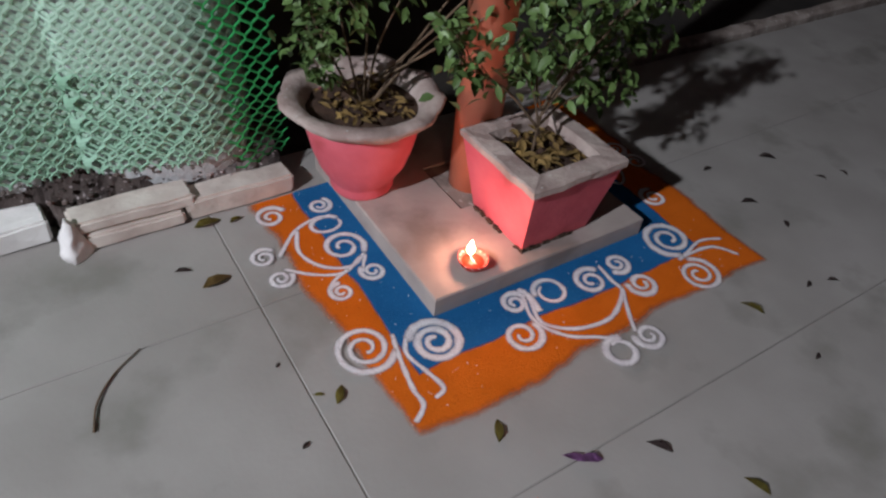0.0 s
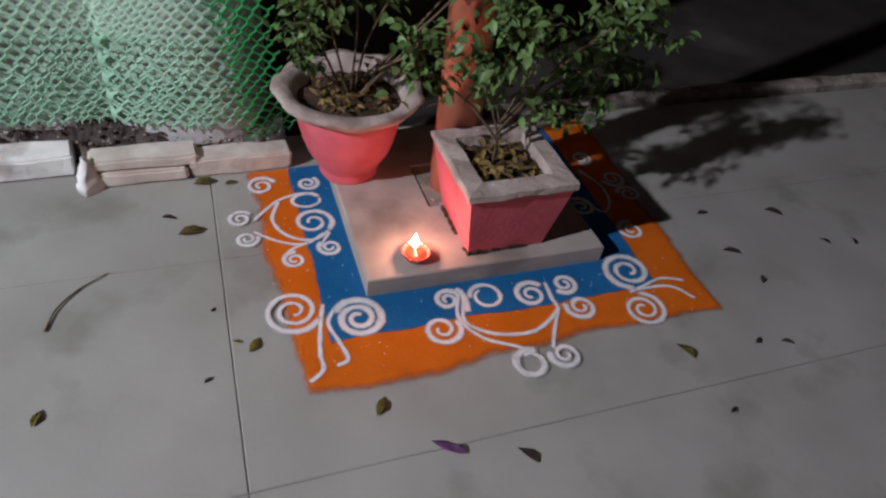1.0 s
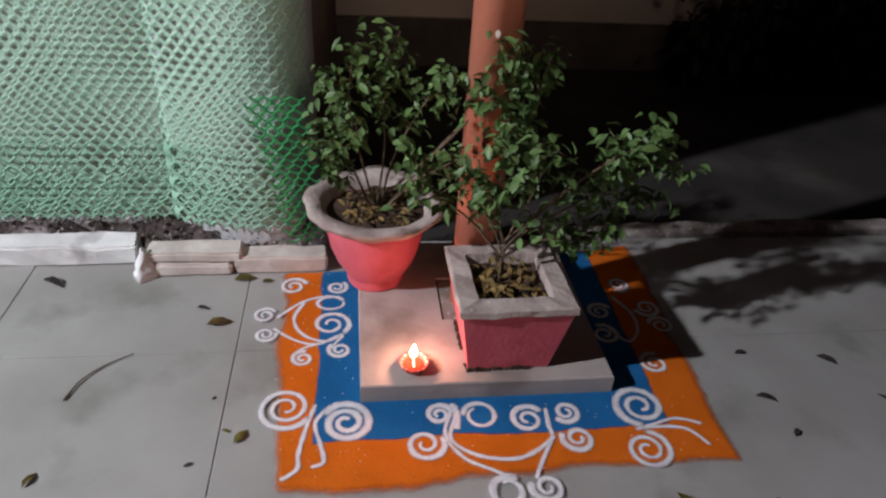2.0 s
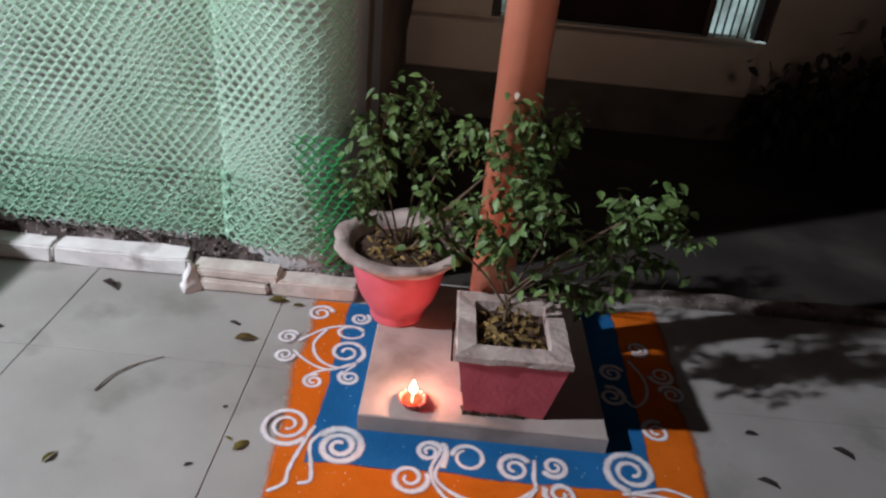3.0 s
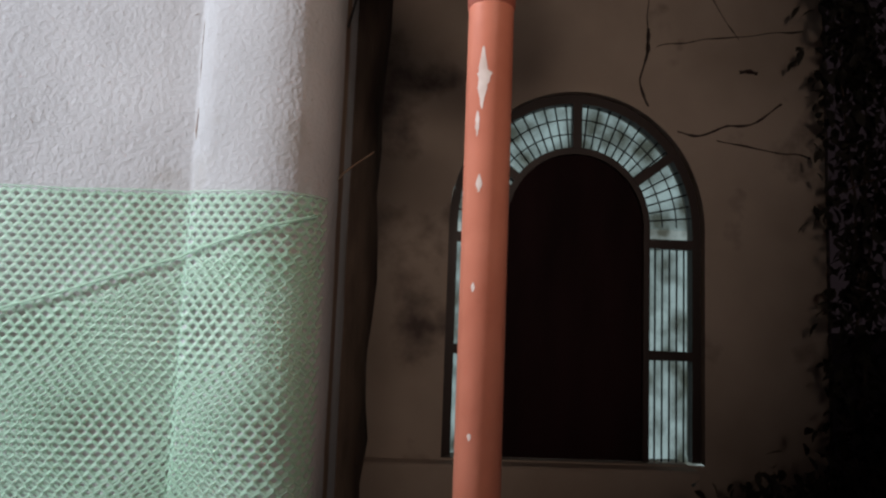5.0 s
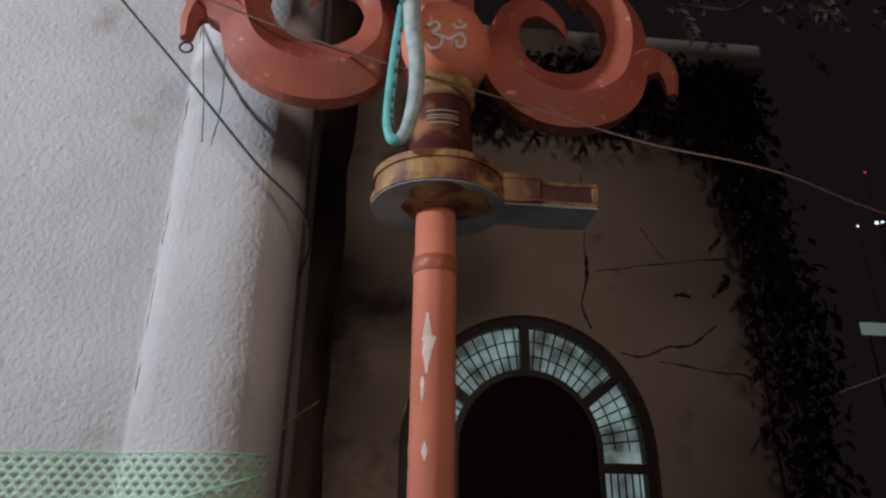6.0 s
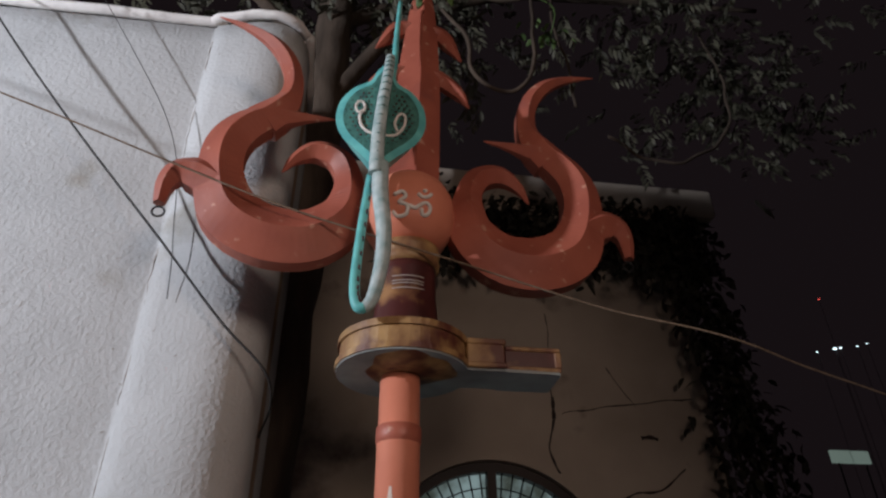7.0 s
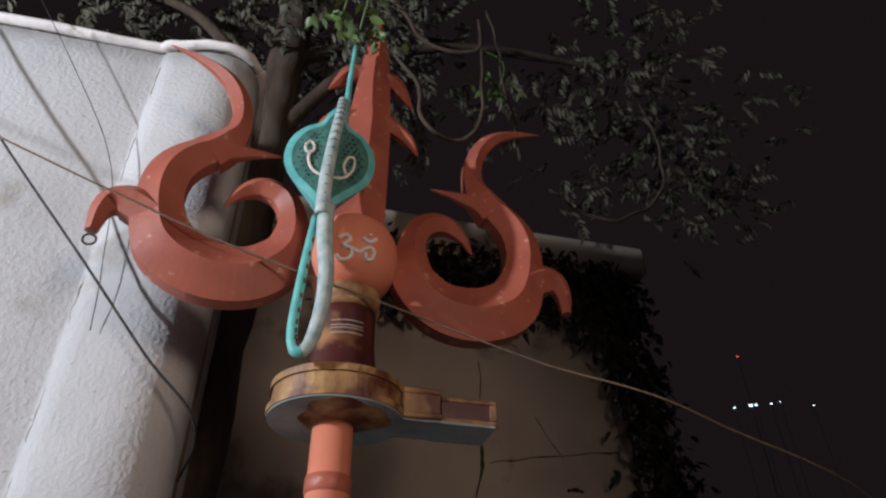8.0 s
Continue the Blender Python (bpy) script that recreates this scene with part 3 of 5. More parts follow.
# far corner
swirl(0.614, -0.047, 0.057, 2.0, -1.75, -1, 0.0078)
swirl(0.588, -0.166, 0.048, 2.1, 1.4, -1, 0.006)
powder_line([(0.585, -0.11), (0.619, -0.103), (0.680, -0.088), (0.734, -0.106)], 0.0055)
powder_line([(0.58, -0.112), (0.616, -0.108), (0.690, -0.117), (0.727, -0.165)], 0.006)
# shaded side
for x, y, r, ph, way in ((0.627, 0.285, 0.032, 0.3, 1), (0.612, 0.195, 0.035, 2.0, -1), (0.760, 0.295, 0.034, 3.2, 1), (0.772, 0.223, 0.032, 3.0, -1), (0.70, 0.085, 0.034, 1.0, 1), (0.715, 0.40, 0.03, 4.0, 1)):
    swirl(x, y, r, 1.7, ph, way, 0.006)
powder_line([(0.62, 0.24), (0.66, 0.166), (0.70, 0.20), (0.71, 0.27), (0.68, 0.35)], 0.006)
bm = bmesh.new()
for i in range(110):
    s = random.random()
    x, y = random.choice(((random.uniform(-0.19, 0.0), random.uniform(-0.2, 0.48)), (random.uniform(-0.15, 0.75), random.uniform(-0.2, 0.0))))
    made = bmesh.ops.create_cone(bm, segments=5, radius1=random.uniform(0.0006, 0.0013), radius2=0.0004, depth=0.002, cap_ends=True)["verts"]
    for v in made:
        v.co += Vector((x, y, 0.0058))
tagged(part("powder_specks", bm, SPECK, rangoli), kind="stuff")

# ---------- oil lamp ----------
diya = thing("oil_lamp", "small red clay oil lamp burning on the slab", "oil lamp", at=(0.117, 0.047, 0.0502))
bm = bmesh.new()
pinch = lambda r, z, a: (r * (1 + 0.16 * max(0, math.cos(a - 1.5)) ** 6), z)
lathe(bm, [(0.0, 0.0), (0.017, 0.0), (0.026, 0.006), (0.034, 0.018), (0.037, 0.026), (0.035, 0.028), (0.031, 0.022), (0.022, 0.012), (0.0, 0.009)], sides=32, wave=pinch)
bowl = part("bowl", bm, CLAY, diya)
bm = bmesh.new()
for k in range(14):
    a = 2 * math.pi * k / 14
    made = bmesh.ops.create_icosphere(bm, subdivisions=1, radius=0.0034)["verts"]
    for v in made:
        v.co = Vector((v.co.x + 0.0345 * math.cos(a), v.co.y + 0.0345 * math.sin(a), v.co.z * 0.6 + 0.0245))
part("painted_dots", bm, WHITEPAINT, bowl, "white dots along the lamp rim")
bm = bmesh.new()
lathe(bm, [(0.0, 0.0185), (0.027, 0.0185), (0.028, 0.017), (0.0, 0.0165)], sides=24)
part("oil", bm, OIL, bowl)
bm = bmesh.new()
tube(bm, [(0, -0.012, 0.0175), (0, 0.006, 0.02), (0, 0.014, 0.026), (0, 0.016, 0.034)], 0.0022, 6)
wick = part("wick", bm, WHITEPAINT, bowl)
bm = bmesh.new()
lathe(bm, [(0.0, 0.030), (0.006, 0.033), (0.0095, 0.04), (0.0085, 0.049), (0.005, 0.059), (0.0015, 0.069), (0.0, 0.073)], (0.0, 0.014), 14)
f = part("flame", bm, FLAME, diya, "bright yellow-white flame", smooth=True)
f.visible_shadow = False

diya.scale = (0.87, 0.87, 0.87)

# ---------- pots ----------
pot = thing("round_planter", "pink-red painted pot with a wavy cement rim", "planter", at=(0.045, 0.40, 0.0502))
bm = bmesh.new()
lathe(bm, [(0.0, 0.0), (0.07, 0.0), (0.074, 0.008), (0.069, 0.018), (0.079, 0.035), (0.098, 0.07), (0.112, 0.11), (0.121, 0.15), (0.126, 0.195), (0.122, 0.2), (0.11, 0.19), (0.0, 0.17)], sides=48)
wobble(bm, 0.003, 14)
part("pot_body", bm, POTRED, pot)
bm = bmesh.new()
wavy = lambda r, z, a: (r * (1 + (0.022 * math.sin(9 * a) + 0.008 * math.sin(23 * a)) * max(0, (r - 0.12) / 0.045)), z + 0.004 * math.sin(9 * a + 0.6) * max(0, (r - 0.12) / 0.045))
lathe(bm, [(0.112, 0.185), (0.124, 0.19), (0.147, 0.2), (0.166, 0.217), (0.172, 0.226), (0.169, 0.232), (0.153, 0.233), (0.135, 0.23), (0.124, 0.216), (0.118, 0.2), (0.112, 0.185)], sides=72, wave=wavy)
wobble(bm, 0.004, 16)
part("rim", bm, RIMCEMENT, pot, "weathered grey cement rim")
bm = bmesh.new()
lathe(bm, [(0.0, 0.208), (0.05, 0.207), (0.09, 0.203), (0.124, 0.2)], sides=28)
wobble(bm, 0.014, 26)
part("soil", bm, SOIL, pot, "dark soil with dry litter")

planter = thing("square_planter", "red painted square planter with a cement rim", "planter", at=(0.325, 0.128, 0.0502))
bm = bmesh.new()


def ring_loop(half, z, jit=0.0):
    return [bm.verts.new((sx * half + random.uniform(-jit, jit), sy * half + random.uniform(-jit, jit), z)) for sx, sy in ((-1, -1), (1, -1), (1, 1), (-1, 1))]


loops = [ring_loop(h, z, 0.001) for h, z in ((0.088, 0.0), (0.09, 0.002), (0.119, 0.172), (0.119, 0.176))]
for a, b in zip(loops, loops[1:]):
    for k in range(4):
        bm.faces.new((a[k], a[(k + 1) % 4], b[(k + 1) % 4], b[k]))
bm.faces.new(loops[0][::-1])
part("planter_body", bm, POTRED, planter)
bm = bmesh.new()
loops = [ring_loop(h, z, 0.0015) for h, z in ((0.1185, 0.171), (0.124, 0.173), (0.1255, 0.176), (0.125, 0.189), (0.122, 0.192), (0.083, 0.194), (0.08, 0.19), (0.078, 0.16))]
for a, b in zip(loops, loops[1:]):
    for k in range(4):
        bm.faces.new((a[k], a[(k + 1) % 4], b[(k + 1) % 4], b[k]))
bmesh.ops.subdivide_edges(bm, edges=[e for e in bm.edges if e.calc_length() > 0.1], cuts=6, use_grid_fill=True)
wobble(bm, 0.004, 30)
part("rim", bm, RIMCEMENT, planter, "scuffed grey cement rim")
bm = bmesh.new()
bmesh.ops.create_grid(bm, x_segments=14, y_segments=14, size=0.082)
for v in bm.verts:
    v.co.z = 0.168 + 0.01 * noise.noise(v.co * 40)
part("soil", bm, SOIL, planter, "dark soil under dry leaves")
bm = bmesh.new()
for k in range(26):
    t = random.uniform(-0.085, 0.085)
    x, y = (t, -0.088) if k % 2 else (-0.088, t)
    made = box(bm, x - 0.009, x + 0.009, y - 0.006, y + 0.006, 0.0, random.uniform(0.003, 0.009), rough=0.003)
    for v in made:
        v.co.z = max(v.co.z, 0.0)
tagged(part("broken_foot", bm, SOIL, planter, "dark broken foot edge"), kind="stuff")
planter.rotation_euler.z = radians(1.0)


def leaf_shape(bm, at, heading, pitch, roll_, length, width, cup=0.25, mat=0):
    m = Matrix.Translation(at) @ Euler((roll_, pitch, heading), "XYZ").to_matrix().to_4x4()
    rows = []
    for t, w in ((0, 0.08), (0.3, 0.9), (0.62, 0.85), (1.0, 0.04)):
        zc = -0.22 * length * t * t
        rows.append([bm.verts.new(m @ Vector((t * length, s * w * width / 2, zc + abs(s) * cup * width * w * 0.5))) for s in (-1, 0, 1)])
    for a, b in zip(rows, rows[1:]):
        for k in range(2):
            f = bm.faces.new((a[k], a[k + 1], b[k + 1], b[k]))
            f.smooth, f.material_index = True, mat


def litter(name, parent, cx, cy, z, half, count, material, size=0.03):
    bm = bmesh.new()
    for _ in range(count):
        leaf_shape(bm, Vector((cx + random.uniform(-half, half), cy + random.uniform(-half, half), z + random.uniform(0, 0.015))), random.uniform(0, 6.3), random.uniform(-0.5, 0.4), random.uniform(-0.7, 0.7), size * random.uniform(0.6, 1.3), size * 0.42, 0.5)
    ob = part(name, bm, material, parent)
    tagged(ob, kind="stuff")


litter("leaf_litter", planter, 0, 0, 0.174, 0.062, 90, DRYLEAF)
litter("leaf_litter", pot, 0, 0, 0.208, 0.08, 120, DRYLEAF, 0.024)


def plant(name, label, base, limbs, leaves, material, size, seed, spread=0.03, stem_r=0.0034):
    """limbs: control points of each stem, in order; leaves grow along their upper part."""
    rnd = random.Random(seed)
    root = thing(name, label, "plant", at=base)
    spots = []
    for i, ctrl in enumerate(limbs):
        bm = bmesh.new()
        pts = curve(ctrl, 7)
        n = len(pts)
        tube(bm, pts, [stem_r * (1 - 0.75 * k / n) for k in range(n)], 6)
        for k in range(int(n * 0.52), n, 2):
            p = Vector(pts[k])
            d = Vector((rnd.uniform(-1, 1), rnd.uniform(-1, 1), rnd.uniform(-0.3, 0.9))).normalized()
            ln = rnd.uniform(0.04, 0.10) * size / 0.035
            tw = [p, p + d * ln * 0.5 + Vector((0, 0, 0.01)), p + d * ln]
            tube(bm, tw, [stem_r * 0.35, stem_r * 0.25, stem_r * 0.15], 4)
            spots += [p + d * ln * q for q in (0.4, 0.6, 0.8, 1.0)]
            spots.append(p)
        part("stem", bm, TWIG, root)
    bm = bmesh.new()
    for _ in range(leaves):
        p = rnd.choice(spots) + Vector((rnd.gauss(0, spread * 0.5), rnd.gauss(0, spread * 0.5), rnd.gauss(0, spread * 0.5)))
        leaf_shape(bm, p, rnd.uniform(0, 6.3), rnd.uniform(-0.2, 1.0), rnd.uniform(-0.8, 0.8), size * rnd.uniform(0.7, 1.35), size * rnd.uniform(0.5, 0.75), 0.35)
    part("leaves", bm, material, root)
    return root


plant("pot_shrub", "leafy green shrub growing in the round pot", (0.045, 0.40, 0.25), [
    [(0.0, 0.0, 0.0), (-0.03, 0.0, 0.12), (-0.06, -0.01, 0.27), (-0.05, -0.03, 0.40)],
    [(0.01, 0.01, 0.0), (0.04, 0.0, 0.14), (0.10, -0.03, 0.28), (0.15, -0.06, 0.36)],
    [(-0.01, 0.0, 0.0), (-0.06, 0.02, 0.12), (-0.10, 0.02, 0.22), (-0.10, 0.0, 0.32)],
    [(0.0, 0.0, 0.0), (0.02, 0.02, 0.15), (0.02, 0.03, 0.30), (0.05, 0.02, 0.43)],
    [(0.02, 0.0, 0.0), (0.10, -0.02, 0.12), (0.20, -0.05, 0.26), (0.30, -0.07, 0.33), (0.34, -0.08, 0.40)],
    [(0.0, 0.0, 0.0), (-0.06, -0.01, 0.07), (-0.11, -0.02, 0.13), (-0.12, -0.01, 0.2)],
    [(0.03, 0.0, 0.05), (0.16, -0.1, 0.24), (0.23, -0.14, 0.36), (0.26, -0.155, 0.44)],
    [(0.03, 0.0, 0.05), (0.18, -0.12, 0.2), (0.29, -0.15, 0.3), (0.33, -0.15, 0.40)],
    [(0.02, 0.0, 0.0), (0.12, -0.05, 0.14), (0.22, -0.12, 0.24), (0.28, -0.15, 0.34)],
], 1150, LEAF, 0.026, 3, 0.034)
plant("planter_shrub", "small green shrub with drooping branches in the planter", (0.318, 0.14, 0.22), [
    [(-0.01, 0.0, 0.0), (-0.015, 0.0, 0.08), (-0.06, 0.0, 0.19), (-0.10, 0.0, 0.26)],
    [(-0.01, 0.0, 0.04), (0.0, 0.0, 0.12), (0.04, -0.01, 0.24), (0.05, -0.02, 0.34)],
    [(-0.012, 0.0, 0.08), (0.05, 0.0, 0.16), (0.13, 0.02, 0.23), (0.22, 0.03, 0.27), (0.31, 0.04, 0.26)],
    [(-0.012, 0.0, 0.08), (0.06, 0.02, 0.13), (0.15, 0.04, 0.17), (0.24, 0.05, 0.19), (0.32, 0.04, 0.17)],
    [(-0.012, 0.0, 0.06), (0.05, 0.01, 0.09), (0.10, 0.01, 0.10), (0.16, 0.02, 0.09), (0.24, 0.02, 0.11)],
    [(-0.012, 0.0, 0.1), (-0.03, 0.01, 0.18), (0.0, 0.02, 0.28), (-0.03, 0.02, 0.36)],
    [(-0.012, 0.0, 0.06), (-0.08, 0.02, 0.14), (-0.16, 0.03, 0.20), (-0.20, 0.03, 0.22)],
    [(-0.012, 0.0, 0.1), (0.08, 0.0, 0.2), (0.2, 0.0, 0.3), (0.28, 0.02, 0.31), (0.35, 0.03, 0.28)],
], 900, LEAF, 0.028, 5, 0.036)

# ---------- trident on its pole ----------
trident = thing("trident_pillar", "tall orange-painted trident standing on a round pole", "trident", at=(0.281, 0.300, 0.046))


def local(bm):
    for v in bm.verts:
        v.co -= Vector((0.281, 0.300, 0.046))
    return bm


bm = bmesh.new()
lathe(bm, [(0.0, 0.047), (0.0515, 0.047), (0.0515, 1.915), (0.0535, 1.918), (0.0535, 1.945), (0.050, 1.948), (0.050, 2.088), (0.0, 2.088)], (0.281, 0.300), 32)
pole = part("pole", local(bm), ORANGE, trident)
bm = bmesh.new()
lathe(bm, [(0.0515, 1.906), (0.0545, 1.909), (0.0548, 1.926), (0.0545, 1.944), (0.0515, 1.947)], (0.281, 0.300), 32)
part("sleeve", local(bm), RED, pole, "darker rust-red joint sleeve")
for ang, z0, z1, wid in ((-112, 1.66, 1.80, 0.2), (-122, 1.60, 1.655, 0.1), (-108, 1.71, 1.755, 0.34), (-113, 1.475, 1.515, 0.12), (-120, 1.26, 1.28, 0.08), (-100, 0.72, 0.735, 0.12), (-118, 0.95, 0.965, 0.09)):
    bm = bmesh.new()
    rows = []
    for k in range(7):
        t = k / 6
        w = wid * math.sin(math.pi * (0.08 + 0.84 * t)) * (0.7 + 0.5 * random.random())
        rows.append([bm.verts.new((0.281 + 0.0522 * math.cos(radians(ang) + w * s), 0.300 + 0.0522 * math.sin(radians(ang) + w * s), z0 + (z1 - z0) * t)) for s in (-1, -0.3, 0.3, 1)])
    for a, b in zip(rows, rows[1:]):
        for k in range(3):
            bm.faces.new((a[k], a[k + 1], b[k + 1], b[k]))
    part("paint_chip", local(bm), CHIP, pole, "pale chipped paint")

# base plate with a spout
def outline():
    pts = []
    for k in range(31):
        a = radians(22 + k * 316 / 30)
        pts.append((0.287 + 0.168 * math.cos(a), 0.305 + 0.168 * math.sin(a)))
    pts += [(0.47, 0.245), (0.535, 0.243), (0.542, 0.246), (0.68, 0.248), (0.684, 0.256), (0.684, 0.366), (0.68, 0.374), (0.542, 0.376), (0.535, 0.367), (0.47, 0.365)]
    return pts


def prism(bm, pts, z0, z1, grow=0.0, mats=(0, 0, 0)):
    cx, cy = sum(p[0] for p in pts) / len(pts), sum(p[1] for p in pts) / len(pts)
    lo = [bm.verts.new((x, y, z0)) for x, y in pts]
    hi = [bm.verts.new((cx + (x - cx) * (1 + grow), cy + (y - cy) * (1 + grow), z1)) for x, y in pts]
    for k in range(len(pts)):
        f = bm.faces.new((lo[k], lo[(k + 1) % len(pts)], hi[(k + 1) % len(pts)], hi[k]))
        f.material_index = mats[1]
    bm.faces.new(lo[::-1]).material_index = mats[0]
    bm.faces.new(hi).material_index = mats[2]


circle = lambda r, n=40: [(0.287 + r * math.cos(2 * math.pi * k / n), 0.305 + r * math.sin(2 * math.pi * k / n)) for k in range(n)]
bm = bmesh.new()
prism(bm, outline(), 2.082, 2.09)
underside = part("base_underside", local(bm), UNDER, trident, "bare grey plate underside")
bm = bmesh.new()
lathe(bm, [(0.0, 2.072), (0.075, 2.073), (0.1, 2.078), (0.112, 2.083)], (0.30, 0.262), 28, wave=lambda r, z, a: (r * (1 + 0.1 * math.sin(3 * a + 1) + 0.05 * math.sin(7 * a)), z))
part("rust_patch", local(bm), GOLD, underside, "rust-brown crust round the pole head")
bm = bmesh.new()
for r, z0, z1 in ((0.172, 2.086, 2.102), (0.162, 2.102, 2.148), (0.168, 2.148, 2.166), (0.158, 2.166, 2.170)):
    prism(bm, circle(r), z0, z1, mats=(0, 0, 0))
drum = part("base_drum", local(bm), GOLD, trident, "worn gold and rust-brown round base")
bm = bmesh.new()
box(bm, 0.44, 0.538, 0.237, 0.373, 2.088, 2.164, bevel=0.004)
box(bm, 0.44, 0.541, 0.233, 0.377, 2.150, 2.166, bevel=0.003)
box(bm, 0.44, 0.541, 0.233, 0.377, 2.088, 2.102, bevel=0.003)
part("spout_neck", local(bm), GOLD, trident, "worn gold spout neck")
bm = bmesh.new()
box(bm, 0.538, 0.68, 0.25, 0.372, 2.088, 2.146, bevel=0.005)
spout = part("spout_end", local(bm), MAROON, trident, "dark maroon spout end")
bm = bmesh.new()
box(bm, 0.541, 0.686, 0.246, 0.376, 2.142, 2.154, bevel=0.003)
box(bm, 0.541, 0.686, 0.246, 0.376, 2.087, 2.1, bevel=0.003)
box(bm, 0.670, 0.687, 0.247, 0.375, 2.1, 2.142, bevel=0.002)
part("spout_edge", local(bm), GOLD, spout, "gold edging on the spout")
bm = bmesh.new()
lathe(bm, [(0.096, 2.166), (0.092, 2.2), (0.085, 2.24), (0.08, 2.29), (0.08, 2.36), (0.079, 2.385), (0.0, 2.386)], (0.29, 0.30), 32)
stone_drum = part("stone_drum", local(bm), MAROON, trident, "dark maroon painted drum")
bm = bmesh.new()
lathe(bm, [(0.08, 2.38), (0.088, 2.386), (0.09, 2.40), (0.086, 2.418), (0.092, 2.428), (0.088, 2.445), (0.07, 2.45)], (0.29, 0.30), 32)
part("gold_collar", local(bm), GOLD, stone_drum, "worn gold collar")
for dz in (0.0, 0.014, 0.022, 0.036):
    bm = bmesh.new()
    rows = [[bm.verts.new((0.29 + 0.0825 * math.cos(radians(a)), 0.30 + 0.0825 * math.sin(radians(a)), 2.288 + dz + h)) for h in (0, 0.003)] for a in range(-122, -60, 6)]
    for a, b in zip(rows, rows[1:]):
        bm.faces.new((a[0], b[0], b[1], a[1]))
    part("forehead_stripe", local(bm), SLAB, stone_drum, "faded painted stripe")

bm = bmesh.new()
prof_b = [(0.0, 2.445), (0.06, 2.447), (0.1, 2.468), (0.125, 2.51), (0.133, 2.56), (0.128, 2.61), (0.11, 2.65), (0.085, 2.675), (0.0, 2.685)]
lathe(bm, prof_b, (0.292, 0.30), 40)
ball = part("ball", local(bm), ORANGE, trident)

# the painted sacred sign on the ball
def on_ball(u, v):
    z = 2.492 + v * 1.1
    for (r0, z0), (r1, z1) in zip(prof_b, prof_b[1:]):
        if z0 <= z <= z1:
            r = r0 + (r1 - r0) * (z - z0) / (z1 - z0)
    a = -math.pi / 2 + (u * 1.1 - 0.004) / 0.13
    return (0.292 + (r + 0.0012) * math.cos(a), 0.30 + (r + 0.0012) * math.sin(a), z)


for stroke in ([(-0.045, 0.055), (-0.025, 0.062), (-0.016, 0.048), (-0.032, 0.034), (-0.012, 0.024), (-0.014, 0.004), (-0.038, 0.0), (-0.05, 0.012)],
               [(-0.014, 0.026), (0.008, 0.018), (0.022, 0.028), (0.036, 0.036), (0.048, 0.026), (0.044, 0.008), (0.03, 0.006), (0.024, 0.018)],
               [(0.014, 0.058), (0.026, 0.05), (0.04, 0.054), (0.048, 0.064)], [(0.029, 0.066), (0.032, 0.07), (0.035, 0.066)]):
    bm = bmesh.new()
    tube(bm, [on_ball(u, v) for u, v in curve(stroke, 5)], 0.0058, 6)
    part("painted_sign", local(bm), WHITEPAINT, ball, "pale painted sacred sign")

ARMS = {
    "spiral_arm": [(-0.235, 2.917, 0.004), (-0.335, 2.903, 0.036), (-0.443, 2.868, 0.094), (-0.525, 2.778, 0.119), (-0.538, 2.655, 0.126), (-0.494, 2.525, 0.164), (-0.39, 2.462, 0.174), (-0.268, 2.468, 0.166), (-0.182, 2.552, 0.138), (-0.178, 2.672, 0.084), (-0.212, 2.75, 0.074), (-0.279, 2.775, 0.066), (-0.338, 2.741, 0.036), (-0.372, 2.685, 0.005)],
    "horn": [(-0.455, 2.86, 0.12), (-0.41, 2.915, 0.104), (-0.384, 2.985, 0.07), (-0.386, 3.066, 0.06), (-0.415, 3.148, 0.056), (-0.471, 3.22, 0.046), (-0.558, 3.273, 0.026), (-0.655, 3.304, 0.004)],
    "hook": [(-0.53, 2.60, 0.12), (-0.585, 2.628, 0.106), (-0.643, 2.631, 0.08), (-0.671, 2.593, 0.052), (-0.676, 2.526, 0.03)],
}
TURN = Matrix.Rotation(radians(3.2), 4, "Z") @ Matrix.Translation((0, 0, 2.586)) @ Matrix.Rotation(radians(0.8), 4, "Y") @ Matrix.Translation((0, 0, -2.6))
for side in (1, -1):
    for name, rows in ARMS.items():
        bm = bmesh.new()
        blade(bm, [(x * side, z, w) for x, z, w in rows], 0.068)
        if side < 0:
            bmesh.ops.reverse_faces(bm, faces=bm.faces[:])
        bmesh.ops.recalc_face_normals(bm, faces=bm.faces[:])
        if name == "horn":
            for v in bm.verts:
                v.co.y += 0.006
        bm.transform(TURN)
        for v in bm.verts:
            v.co += Vector((0.289 - 0.281, 0, -0.046))
        arm = part(name, bm, RED, trident)
    bm = bmesh.new()
    cx, cz = -0.672 * side, 2.5
    tube(bm, [(cx + 0.016 * math.cos(a), 0, cz + 0.016 * math.sin(a)) for a in np.linspace(0, 2 * math.pi, 17)], 0.0032, 6, cap=False)
    bm.transform(TURN)
    for v in bm.verts:
        v.co += Vector((0.289 - 0.281, 0, -0.046))
    part("iron_ring", bm, IRON, arm, "small iron ring on the hook")
bm = bmesh.new()
blade(bm, [(0.012, 2.66, 0.15), (0.012, 2.9, 0.15), (0.014, 3.1, 0.142), (0.016, 3.3, 0.12), (0.018, 3.5, 0.085), (0.02, 3.72, 0.012)], 0.055)
for sx in (-1, 1):
    for z, out in ((3.12, 0.175), (3.34, 0.15)):
        blade(bm, [(0.014 + sx * 0.03, z + 0.055, 0.07), (0.014 + sx * 0.075, z + 0.04, 0.065), (0.014 + sx * (out - 0.04), z - 0.01, 0.045), (0.014 + sx * out, z - 0.07, 0.005)], 0.03)
